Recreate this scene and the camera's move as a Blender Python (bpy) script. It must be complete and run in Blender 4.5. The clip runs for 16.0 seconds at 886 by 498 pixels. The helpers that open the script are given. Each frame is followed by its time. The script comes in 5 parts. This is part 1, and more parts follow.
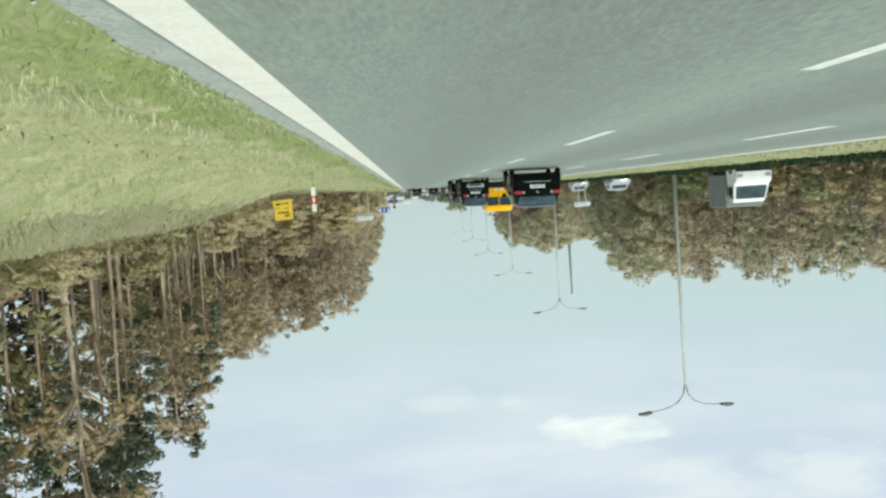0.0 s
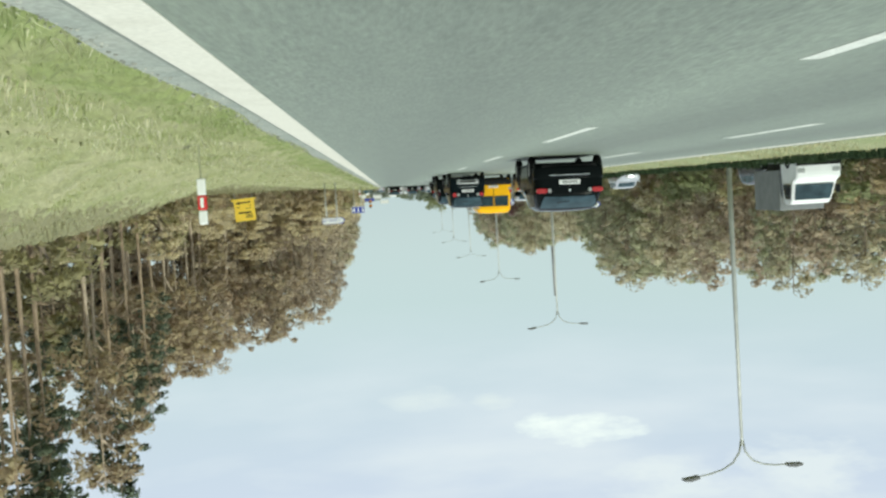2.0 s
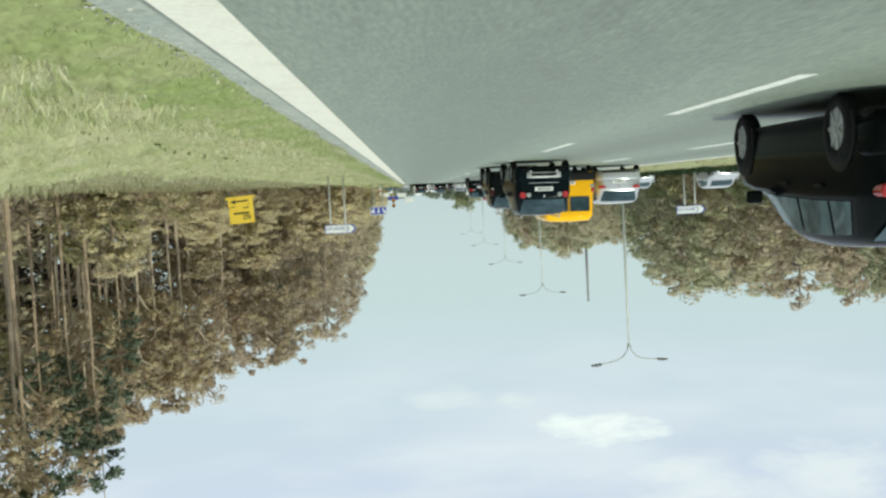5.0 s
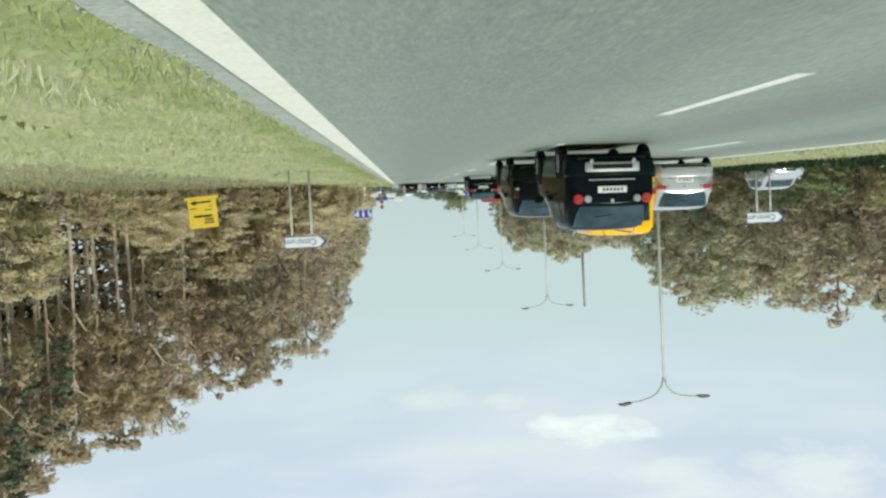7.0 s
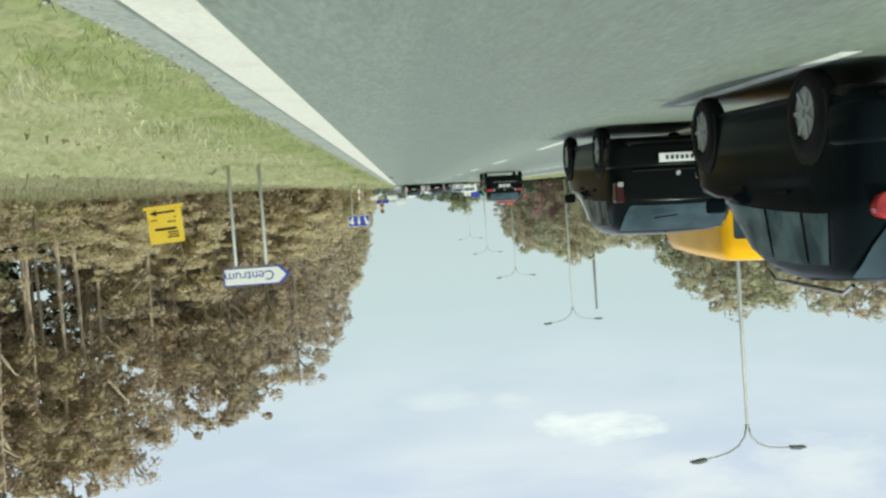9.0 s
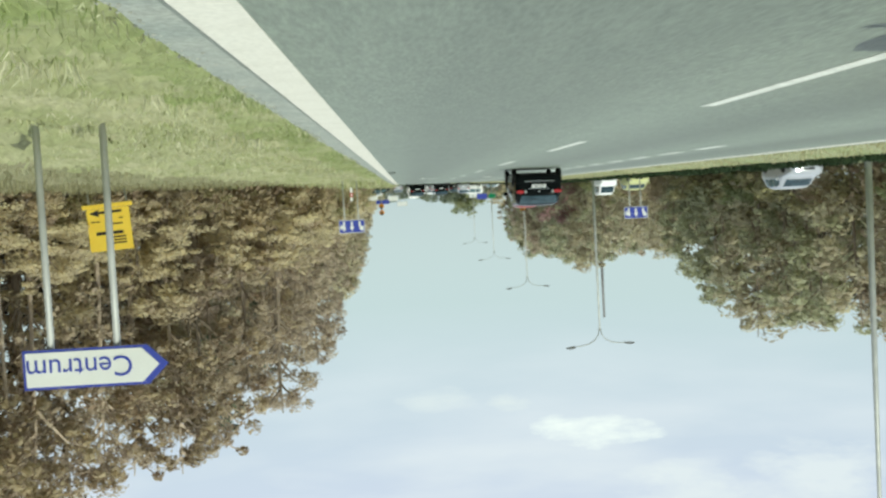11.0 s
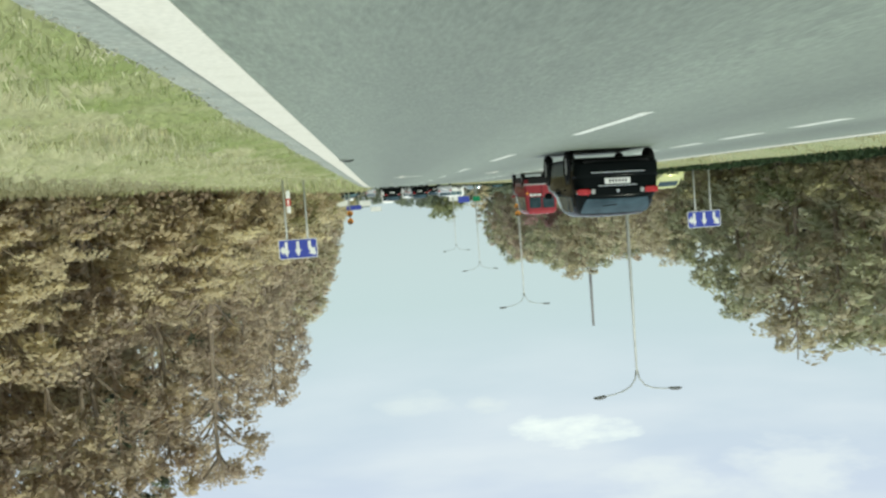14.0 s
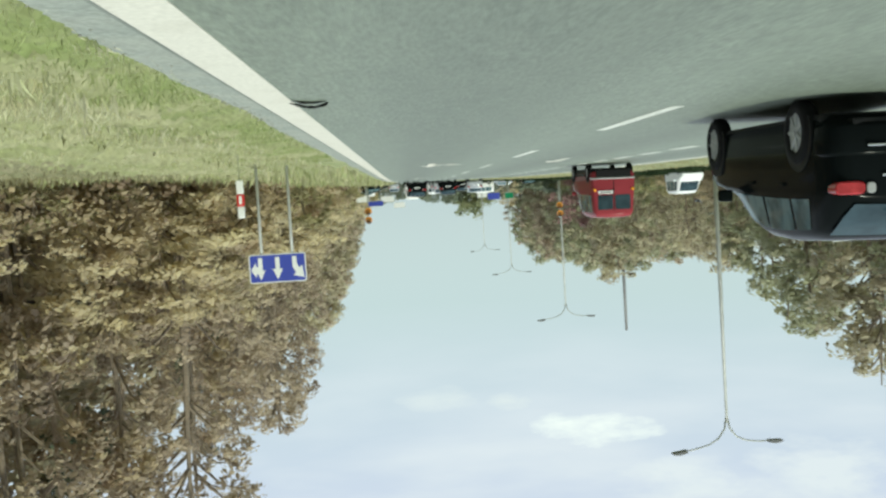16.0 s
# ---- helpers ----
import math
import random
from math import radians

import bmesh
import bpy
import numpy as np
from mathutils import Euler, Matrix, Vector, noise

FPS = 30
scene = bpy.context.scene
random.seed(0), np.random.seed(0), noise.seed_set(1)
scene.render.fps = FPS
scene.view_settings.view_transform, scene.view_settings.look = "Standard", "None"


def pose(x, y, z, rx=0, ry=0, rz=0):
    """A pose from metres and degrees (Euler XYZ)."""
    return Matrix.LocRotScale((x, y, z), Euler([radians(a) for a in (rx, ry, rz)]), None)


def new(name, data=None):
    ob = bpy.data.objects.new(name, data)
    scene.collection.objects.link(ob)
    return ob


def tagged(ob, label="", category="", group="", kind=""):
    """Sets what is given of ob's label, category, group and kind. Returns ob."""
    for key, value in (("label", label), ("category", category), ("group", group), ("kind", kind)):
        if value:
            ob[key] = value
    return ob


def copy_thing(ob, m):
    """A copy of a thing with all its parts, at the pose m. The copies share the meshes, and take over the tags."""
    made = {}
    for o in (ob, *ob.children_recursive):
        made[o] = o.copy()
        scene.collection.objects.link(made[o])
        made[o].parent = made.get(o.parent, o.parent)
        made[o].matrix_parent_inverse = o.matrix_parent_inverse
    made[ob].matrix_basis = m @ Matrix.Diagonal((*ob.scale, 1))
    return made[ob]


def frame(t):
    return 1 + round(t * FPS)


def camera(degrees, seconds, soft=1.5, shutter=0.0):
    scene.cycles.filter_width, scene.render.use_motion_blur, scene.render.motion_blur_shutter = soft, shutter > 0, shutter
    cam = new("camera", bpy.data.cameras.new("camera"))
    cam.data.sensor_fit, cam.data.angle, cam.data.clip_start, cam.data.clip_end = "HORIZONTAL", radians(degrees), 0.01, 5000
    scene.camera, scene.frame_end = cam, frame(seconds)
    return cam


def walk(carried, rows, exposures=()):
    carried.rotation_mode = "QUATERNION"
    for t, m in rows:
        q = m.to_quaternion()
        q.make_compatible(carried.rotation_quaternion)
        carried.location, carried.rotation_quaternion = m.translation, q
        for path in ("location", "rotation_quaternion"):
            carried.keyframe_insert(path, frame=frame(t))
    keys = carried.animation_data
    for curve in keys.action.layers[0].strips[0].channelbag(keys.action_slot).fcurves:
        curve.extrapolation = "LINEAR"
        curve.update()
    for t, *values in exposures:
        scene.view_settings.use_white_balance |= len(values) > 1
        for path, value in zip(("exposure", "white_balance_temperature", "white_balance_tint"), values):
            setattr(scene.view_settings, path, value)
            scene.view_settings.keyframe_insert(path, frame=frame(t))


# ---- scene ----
# a low camera, hung upside down, that drives along the right lane
cam = camera(42.9, 16.0, soft=2.5)
EYE = 0.681
ROWS = [  # seconds, x, y, heading, roll, pitch + 90
    (0, -0.021, -0.255, 1.689, 183.697, 87.101),
    (0.5, -0.067, 3.017, 2.863, 183.044, 86.943),
    (1, -0.06, 6.099, 2.045, 183.517, 86.832),
    (1.5, -0.053, 9.034, 1.982, 183.135, 86.918),
    (2, -0.1, 12.382, 2.815, 183.51, 86.945),
    (2.5, -0.103, 15.444, 2.904, 184.355, 86.873),
    (3, -0.095, 18.568, 2.057, 184.169, 86.955),
    (3.5, -0.024, 21.525, 1.398, 185.355, 86.896),
    (4, 0.019, 24.561, 1.083, 182.367, 87.074),
    (4.5, 0.03, 27.938, 1.754, 183.776, 86.993),
    (5, 0.056, 31.036, 1.578, 183.014, 86.933),
    (7.5, -0.005, 46.728, 2.204, 182.857, 86.921),
    (8, -0.041, 50.282, 2.78, 184.183, 86.996),
    (8.5, -0.006, 53.147, 2.196, 184.418, 86.961),
    (11, 0.159, 68.421, 1.937, 183.087, 87.027),
    (11.5, 0.105, 71.531, 2.506, 184.398, 86.917),
    (12, 0.108, 74.558, 2.935, 183.581, 86.922),
    (12.5, 0.084, 77.521, 2.025, 184.285, 87.395),
    (13, 0.068, 80.582, 2.51, 183.831, 87.16),
    (13.5, 0.111, 84.077, 2.083, 183.025, 87.175),
    (14, 0.054, 87.218, 3.256, 184.131, 87.105),
    (14.5, 0.04, 90.221, 2.395, 183.416, 87.225),
    (15, -0.013, 93.475, 2.67, 184.129, 87.155),
    (15.5, -0.036, 96.619, 3.21, 183.09, 87.008),
    (16, -0.072, 99.855, 2.008, 183.47, 86.981),
]
walk(cam, [(t, pose(x, y, EYE, rx, ry, rz)) for t, x, y, rz, ry, rx in ROWS], [(0.0, 0.1, 6500, -8), (16.0, 0.1, 6500, -8)])

# ---- sky and sun: bright, thinly clouded ----
world = bpy.data.worlds.new("sky")
scene.world = world
world.use_nodes = True
wn, wl = world.node_tree.nodes, world.node_tree.links
wn.clear()


def wnode(kind, **sets):
    n = wn.new(kind)
    for key, value in sets.items():
        if key == "type":
            n.sky_type = value
        else:
            n.inputs[key].default_value = value
    return n


SUN_HEIGHT, SUN_WAY = 57.0, 205.0
sky = wnode("ShaderNodeTexSky", type="NISHITA")
sky.sun_disc = False
sky.sun_elevation, sky.sun_rotation = radians(SUN_HEIGHT), radians(SUN_WAY)
sky.air_density, sky.dust_density, sky.ozone_density = 1.0, 2.5, 1.2
coord = wnode("ShaderNodeTexCoord")
parts = wn.new("ShaderNodeSeparateXYZ")
wl.new(coord.outputs["Generated"], parts.inputs[0])


def wmath(op, a, b=0.0, clamp=False):
    n = wn.new("ShaderNodeMath")
    n.operation, n.use_clamp = op, clamp
    for i, v in enumerate((a, b)):
        if isinstance(v, (int, float)):
            n.inputs[i].default_value = v
        else:
            wl.new(v, n.inputs[i])
    return n.outputs[0]


def wmix(fac, a, b):
    n = wn.new("ShaderNodeMix")
    n.data_type = "RGBA"
    for i, v in ((0, fac), (6, a), (7, b)):
        if isinstance(v, tuple):
            n.inputs[i].default_value = (*v, 1)
        elif isinstance(v, float):
            n.inputs[i].default_value = v
        else:
            wl.new(v, n.inputs[i])
    return n.outputs[2]


# a thin bright veil, whiter and greener low down, bluer higher up
up = wmath("DIVIDE", wmath("SUBTRACT", parts.outputs[2], 0.10), 0.16, True)
veil = wmix(up, (7.35, 8.15, 8.9), (8.3, 8.45, 10.6))
ripple = wnode("ShaderNodeTexNoise", Scale=26.0, Detail=6.0, Roughness=0.6)
flat = wnode("ShaderNodeMapping")
flat.inputs["Scale"].default_value = (0.7, 0.7, 2.2)
wl.new(coord.outputs["Generated"], flat.inputs["Vector"])
wl.new(flat.outputs[0], ripple.inputs["Vector"])
soft = wmath("SUBTRACT", ripple.outputs[0], 0.5)
stretch = wnode("ShaderNodeMapping")
stretch.inputs["Scale"].default_value = (3.0, 3.0, 13.0)
stretch.inputs["Rotation"].default_value = (0.0, 0.12, 0.0)
wl.new(coord.outputs["Generated"], stretch.inputs["Vector"])
banks = wnode("ShaderNodeTexNoise", Scale=1.6, Detail=4.0, Roughness=0.5)
wl.new(stretch.outputs[0], banks.inputs["Vector"])
veil = wmix(wmath("MULTIPLY", wmath("MULTIPLY", wmath("SUBTRACT", banks.outputs[0], 0.42), 3.5, True), up), veil, (10.2, 10.0, 11.2))


def cloud(colour, x, z, wide, tall, white=(12.6, 12.4, 11.8), much=0.9, torn=4.0, edge=0.8):
    """A small cloud over the road's end, by its direction."""
    dx = wmath("DIVIDE", wmath("SUBTRACT", parts.outputs[0], x), wide)
    dz = wmath("DIVIDE", wmath("SUBTRACT", parts.outputs[2], z), tall)
    r = wmath("ADD", wmath("MULTIPLY", dx, dx), wmath("MULTIPLY", dz, dz))
    ahead = wmath("GREATER_THAN", parts.outputs[1], 0.0)
    f = wmath("MULTIPLY", wmath("ADD", wmath("SUBTRACT", 1.0, r), wmath("MULTIPLY", soft, torn)), edge, True)
    return wmix(wmath("MULTIPLY", wmath("MULTIPLY", f, ahead), much), colour, white)


veil = cloud(veil, -0.156, 0.2155, 0.055, 0.0155, (13.1, 12.9, 12.7), 0.95, 3.0, 1.1)
veil = cloud(veil, -0.020, 0.184, 0.034, 0.012, (10.2, 10.15, 10.8), 0.65)
veil = cloud(veil, -0.080, 0.188, 0.018, 0.010, (10.4, 10.3, 10.8), 0.8)
veil = cloud(veil, -0.221, 0.258, 0.05, 0.022, (10.6, 10.4, 11.3), 0.85)
veil = cloud(veil, -0.325, 0.250, 0.06, 0.028, (10.6, 10.4, 11.3), 0.85)
colour = wmix(0.82, sky.outputs["Color"], veil)
back = wnode("ShaderNodeBackground", Strength=0.088)
out = wn.new("ShaderNodeOutputWorld")
wl.new(colour, back.inputs["Color"])
wl.new(back.outputs["Background"], out.inputs["Surface"])

sun = new("sun", bpy.data.lights.new("sun", "SUN"))
sun.data.energy, sun.data.angle, sun.data.color = 2.8, radians(1.2), (1.0, 0.95, 0.86)
away = Vector((math.sin(radians(SUN_WAY)) * math.cos(radians(SUN_HEIGHT)), math.cos(radians(SUN_WAY)) * math.cos(radians(SUN_HEIGHT)), math.sin(radians(SUN_HEIGHT))))
sun.rotation_mode = "QUATERNION"
sun.rotation_quaternion = away.to_track_quat("Z", "Y")

# ---- materials ----
def material(name, base, rough=0.7, metal=0.0, second=None, scale=4.0, detail=6.0, bump=0.0, bump_scale=None, per="", spread=0.15, spec=0.4, grain=0.0, grain_scale=120.0, coat=0.0, thin=0.0, contrast=(0.35, 0.65)):
    """A procedural surface: two colours in blotches, fine grain, bump, and a change of value from piece to piece."""
    m = bpy.data.materials.new(name)
    m.use_nodes = True
    n, l = m.node_tree.nodes, m.node_tree.links
    b = n["Principled BSDF"]
    b.inputs["Roughness"].default_value, b.inputs["Metallic"].default_value = rough, metal
    b.inputs["Specular IOR Level"].default_value = spec
    b.inputs["Coat Weight"].default_value = coat
    b.inputs["Coat Roughness"].default_value = 0.08
    place = n.new("ShaderNodeTexCoord")
    blot = n.new("ShaderNodeTexNoise")
    blot.inputs["Scale"].default_value, blot.inputs["Detail"].default_value = scale, detail
    l.new(place.outputs["Object"], blot.inputs["Vector"])
    mix = n.new("ShaderNodeMix")
    mix.data_type = "RGBA"
    mix.inputs[6].default_value = (*base, 1)
    mix.inputs[7].default_value = (*(second or [c * 0.8 for c in base]), 1)
    step = n.new("ShaderNodeMapRange")
    step.inputs[1].default_value, step.inputs[2].default_value = contrast
    l.new(blot.outputs[0], step.inputs[0])
    l.new(step.outputs[0], mix.inputs[0])
    colour = mix.outputs[2]
    if grain:
        fine = n.new("ShaderNodeTexNoise")
        fine.inputs["Scale"].default_value, fine.inputs["Detail"].default_value = grain_scale, 3.0
        l.new(place.outputs["Object"], fine.inputs["Vector"])
        much = n.new("ShaderNodeMapRange")
        much.inputs[1].default_value, much.inputs[2].default_value = 0.3, 0.7
        much.inputs[3].default_value, much.inputs[4].default_value = 1 - grain, 1 + grain
        l.new(fine.outputs[0], much.inputs[0])
        by = n.new("ShaderNodeVectorMath")
        by.operation = "SCALE"
        l.new(colour, by.inputs[0])
        l.new(much.outputs[0], by.inputs[3])
        colour = by.outputs[0]
    if per:
        hue = n.new("ShaderNodeHueSaturation")
        info = n.new("ShaderNodeNewGeometry" if per == "island" else "ShaderNodeObjectInfo")
        wide = n.new("ShaderNodeMapRange")
        wide.inputs[3].default_value, wide.inputs[4].default_value = 1 - spread, 1 + spread
        l.new(info.outputs["Random Per Island" if per == "island" else "Random"], wide.inputs[0])
        l.new(wide.outputs[0], hue.inputs["Value"])
        l.new(colour, hue.inputs["Color"])
        colour = hue.outputs["Color"]
    l.new(colour, b.inputs["Base Color"])
    if bump:
        rough_up = n.new("ShaderNodeTexNoise")
        rough_up.inputs["Scale"].default_value, rough_up.inputs["Detail"].default_value = bump_scale or scale * 8, 5.0
        l.new(place.outputs["Object"], rough_up.inputs["Vector"])
        bm_ = n.new("ShaderNodeBump")
        bm_.inputs["Strength"].default_value, bm_.inputs["Distance"].default_value = bump, 0.02
        l.new(rough_up.outputs[0], bm_.inputs["Height"])
        l.new(bm_.outputs["Normal"], b.inputs["Normal"])
    if thin:
        b.inputs["Transmission Weight"].default_value = 0.0
        shine = n.new("ShaderNodeBsdfTranslucent")
        l.new(colour, shine.inputs["Color"])
        both = n.new("ShaderNodeMixShader")
        both.inputs[0].default_value = thin
        l.new(b.outputs[0], both.inputs[1])
        l.new(shine.outputs[0], both.inputs[2])
        l.new(both.outputs[0], n["Material Output"].inputs["Surface"])
    return m


def leaf_material(name, one, two, three, spread=0.2, thin=0.3):
    """Leaves: three colours by clump, and light through them."""
    m = material(name, one, 0.65, second=two, scale=0.62, detail=3.0, contrast=(0.42, 0.60), per="island", spread=spread, spec=0.25, thin=thin)
    n, l = m.node_tree.nodes, m.node_tree.links
    mix = [x for x in n if x.bl_idname == "ShaderNodeMix"][0]
    info = n.new("ShaderNodeObjectInfo")
    other = n.new("ShaderNodeMix")
    other.data_type = "RGBA"
    other.inputs[6].default_value, other.inputs[7].default_value = (*two, 1), (*three, 1)
    l.new(info.outputs["Random"], other.inputs[0])
    l.new(other.outputs[2], mix.inputs[7])
    return m


def asphalt_material():
    m = material("asphalt", (0.180, 0.213, 0.166), 0.52, second=(0.159, 0.190, 0.148), scale=7.0, detail=5, grain=0.20, grain_scale=38.0, bump=0.1, bump_scale=90.0, spec=0.5)
    n, l = m.node_tree.nodes, m.node_tree.links
    b = n["Principled BSDF"]
    src = b.inputs["Base Color"].links[0].from_socket
    place = n.new("ShaderNodeTexCoord")
    # worn along the way of travel
    drawn = n.new("ShaderNodeMapping")
    drawn.inputs["Scale"].default_value = (1.0, 0.16, 1.0)
    l.new(place.outputs["Object"], drawn.inputs["Vector"])
    for other in [x for x in n if x.bl_idname == "ShaderNodeTexNoise"]:
        l.new(drawn.outputs["Vector"], other.inputs["Vector"])
    bands = n.new("ShaderNodeMapping")
    bands.inputs["Scale"].default_value = (0.9, 0.006, 1.0)
    worn = n.new("ShaderNodeTexNoise")
    worn.inputs["Scale"].default_value, worn.inputs["Detail"].default_value = 1.0, 3.0
    l.new(place.outputs["Object"], bands.inputs["Vector"])
    l.new(bands.outputs["Vector"], worn.inputs["Vector"])
    much = n.new("ShaderNodeMapRange")
    much.inputs[1].default_value, much.inputs[2].default_value, much.inputs[3].default_value, much.inputs[4].default_value = 0.3, 0.7, 0.93, 1.08
    l.new(worn.outputs[0], much.inputs[0])
    # wheel tracks polished lighter, oil-darkened middle of each lane
    apart = n.new("ShaderNodeSeparateXYZ")
    l.new(place.outputs["Object"], apart.inputs[0])
    wave = n.new("ShaderNodeMath")
    wave.operation = "MULTIPLY_ADD"
    wave.inputs[1].default_value, wave.inputs[2].default_value = math.tau / 3.5, math.tau * 0.25
    l.new(apart.outputs[0], wave.inputs[0])
    cosine = n.new("ShaderNodeMath")
    cosine.operation = "COSINE"
    l.new(wave.outputs[0], cosine.inputs[0])
    track = n.new("ShaderNodeMapRange")
    track.inputs[1].default_value, track.inputs[2].default_value, track.inputs[3].default_value, track.inputs[4].default_value = -1, 1, 1.06, 0.78
    l.new(cosine.outputs[0], track.inputs[0])
    by = n.new("ShaderNodeVectorMath")
    by.operation = "SCALE"
    both = n.new("ShaderNodeMath")
    both.operation = "MULTIPLY"
    l.new(much.outputs[0], both.inputs[0])
    l.new(track.outputs[0], both.inputs[1])
    l.new(src, by.inputs[0])
    l.new(both.outputs[0], by.inputs[3])
    # coarse crumbs and open patches in the worn surface
    crumb = n.new("ShaderNodeTexNoise")
    crumb.inputs["Scale"].default_value, crumb.inputs["Detail"].default_value, crumb.inputs["Roughness"].default_value = 30.0, 3.0, 0.65
    squeezed = n.new("ShaderNodeMapping")
    squeezed.inputs["Scale"].default_value = (1.0, 0.2, 1.0)
    l.new(place.outputs["Object"], squeezed.inputs["Vector"])
    l.new(squeezed.outputs["Vector"], crumb.inputs["Vector"])
    patch = n.new("ShaderNodeTexNoise")
    patch.inputs["Scale"].default_value, patch.inputs["Detail"].default_value = 0.7, 3.0
    l.new(squeezed.outputs["Vector"], patch.inputs["Vector"])
    deep = n.new("ShaderNodeMapRange")
    deep.inputs[1].default_value, deep.inputs[2].default_value, deep.inputs[3].default_value, deep.inputs[4].default_value = 0.42, 0.62, 0.06, 0.30
    l.new(patch.outputs[0], deep.inputs[0])
    off = n.new("ShaderNodeMath")
    off.operation = "SUBTRACT"
    off.inputs[1].default_value = 0.5
    l.new(crumb.outputs[0], off.inputs[0])
    rise = n.new("ShaderNodeMath")
    rise.operation = "MULTIPLY"
    l.new(off.outputs[0], rise.inputs[0])
    l.new(deep.outputs[0], rise.inputs[1])
    gain = n.new("ShaderNodeMath")
    gain.operation = "MULTIPLY_ADD"
    gain.inputs[1].default_value, gain.inputs[2].default_value = 4.0, 0.97
    l.new(rise.outputs[0], gain.inputs[0])
    last = n.new("ShaderNodeVectorMath")
    last.operation = "SCALE"
    l.new(by.outputs[0], last.inputs[0])
    l.new(gain.outputs[0], last.inputs[3])
    l.new(last.outputs[0], b.inputs["Base Color"])
    return m


ASPHALT = asphalt_material()
EDGE_ASPHALT = material("worn_edge_asphalt", (0.25, 0.28, 0.25), 0.9, second=(0.31, 0.33, 0.29), scale=1.6, grain=0.2, grain_scale=30.0, bump=0.3, bump_scale=60.0)
# for the open joint at the edge line and the painted shadow line at the median
JOINT_SHADOW = material("dark_joint_and_shadow", (0.15, 0.17, 0.15), 0.9, second=(0.2, 0.22, 0.2), scale=2.0)
PAINT_LINE = material("road_paint", (0.595, 0.583, 0.51), 0.7, second=(0.50, 0.485, 0.415), scale=2.5, grain=0.10, grain_scale=30.0, bump=0.1, bump_scale=80, contrast=(0.5, 0.85))
PAINT_WORN = material("worn_road_paint", (0.60, 0.62, 0.57), 0.7, second=(0.42, 0.44, 0.40), scale=5.0, grain=0.16, grain_scale=45.0, bump=0.15, bump_scale=80, contrast=(0.45, 0.8))
SOIL = material("verge_soil", (0.248, 0.284, 0.132), 0.95, second=(0.304, 0.312, 0.180), scale=0.45, grain=0.14, grain_scale=14.0, bump=0.5, bump_scale=18.0)
FOREST_SOIL = material("forest_soil", (0.20, 0.18, 0.115), 0.95, second=(0.27, 0.23, 0.15), scale=0.6, grain=0.3, grain_scale=9.0, bump=0.8, bump_scale=8.0)
GRASS = material("grass_blades", (0.47, 0.51, 0.26), 0.6, second=(0.62, 0.60, 0.39), scale=0.6, detail=4, contrast=(0.42, 0.58), per="island", spread=0.28, spec=0.2, thin=0.5)
GRASS_SHORT = material("short_grass", (0.33, 0.40, 0.16), 0.6, second=(0.46, 0.48, 0.27), scale=1.3, detail=4, contrast=(0.42, 0.58), per="island", spread=0.32, spec=0.2, thin=0.5)
MAT_GREEN = material("mown_grass", (0.27, 0.325, 0.125), 0.8, second=(0.355, 0.375, 0.195), scale=1.1, detail=5, grain=0.2, grain_scale=16.0, spec=0.15, thin=0.25)
MAT_PALE = material("pale_grass", (0.34, 0.365, 0.18), 0.8, second=(0.46, 0.455, 0.275), scale=0.7, detail=5, grain=0.18, grain_scale=16.0, spec=0.15, thin=0.25)
STRAW = material("straw_grass", (0.66, 0.645, 0.46), 0.65, second=(0.56, 0.585, 0.36), scale=0.7, detail=4, contrast=(0.42, 0.58), per="island", spread=0.25, spec=0.2, thin=0.4)
GRASS_RANK = material("rank_grass", (0.27, 0.33, 0.13), 0.65, second=(0.40, 0.44, 0.21), scale=0.9, detail=4, per="island", spread=0.25, spec=0.2, thin=0.4)
GRASS_BANK = material("bank_grass", (0.40, 0.375, 0.235), 0.65, second=(0.32, 0.31, 0.18), scale=0.4, detail=4, contrast=(0.4, 0.6), per="island", spread=0.2, spec=0.2, thin=0.4)
MAT_BANK = material("bank_sward", (0.30, 0.285, 0.175), 0.85, second=(0.25, 0.255, 0.14), scale=0.5, detail=5, grain=0.18, grain_scale=14.0, spec=0.15, thin=0.2)
STONE = material("pale_gravel", (0.36, 0.36, 0.31), 0.9, second=(0.26, 0.27, 0.23), scale=9.0, per="island", spread=0.35)
# nearly black leaves: the shade of the wood's depth is put into their colour
LEAF_DEEP = leaf_material("shaded_depth_leaves", (0.07, 0.062, 0.045), (0.045, 0.042, 0.034), (0.085, 0.068, 0.05), 0.25, 0.25)
GRASS_DRY = material("dry_grass", (0.56, 0.53, 0.345), 0.65, second=(0.45, 0.43, 0.25), scale=0.5, detail=4, per="island", spread=0.2, spec=0.2, thin=0.3)
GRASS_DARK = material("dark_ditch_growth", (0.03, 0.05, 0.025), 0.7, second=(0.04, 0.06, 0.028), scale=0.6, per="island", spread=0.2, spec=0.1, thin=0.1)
BARK_PINE = material("pine_bark", (0.46, 0.35, 0.25), 0.9, second=(0.32, 0.25, 0.18), scale=2.5, grain=0.25, grain_scale=20, bump=0.8, bump_scale=14.0)
BARK_BROWN = material("brown_bark", (0.29, 0.235, 0.175), 0.9, second=(0.2, 0.165, 0.125), scale=2.5, grain=0.25, grain_scale=20, bump=0.8, bump_scale=14.0)
LEAF_PINE = leaf_material("pine_needles", (0.155, 0.19, 0.125), (0.085, 0.112, 0.085), (0.15, 0.165, 0.105), 0.2, 0.4)
LEAF_BROWN = leaf_material("withering_leaves", (0.55, 0.465, 0.30), (0.28, 0.22, 0.16), (0.40, 0.305, 0.21), 0.13, 0.5)
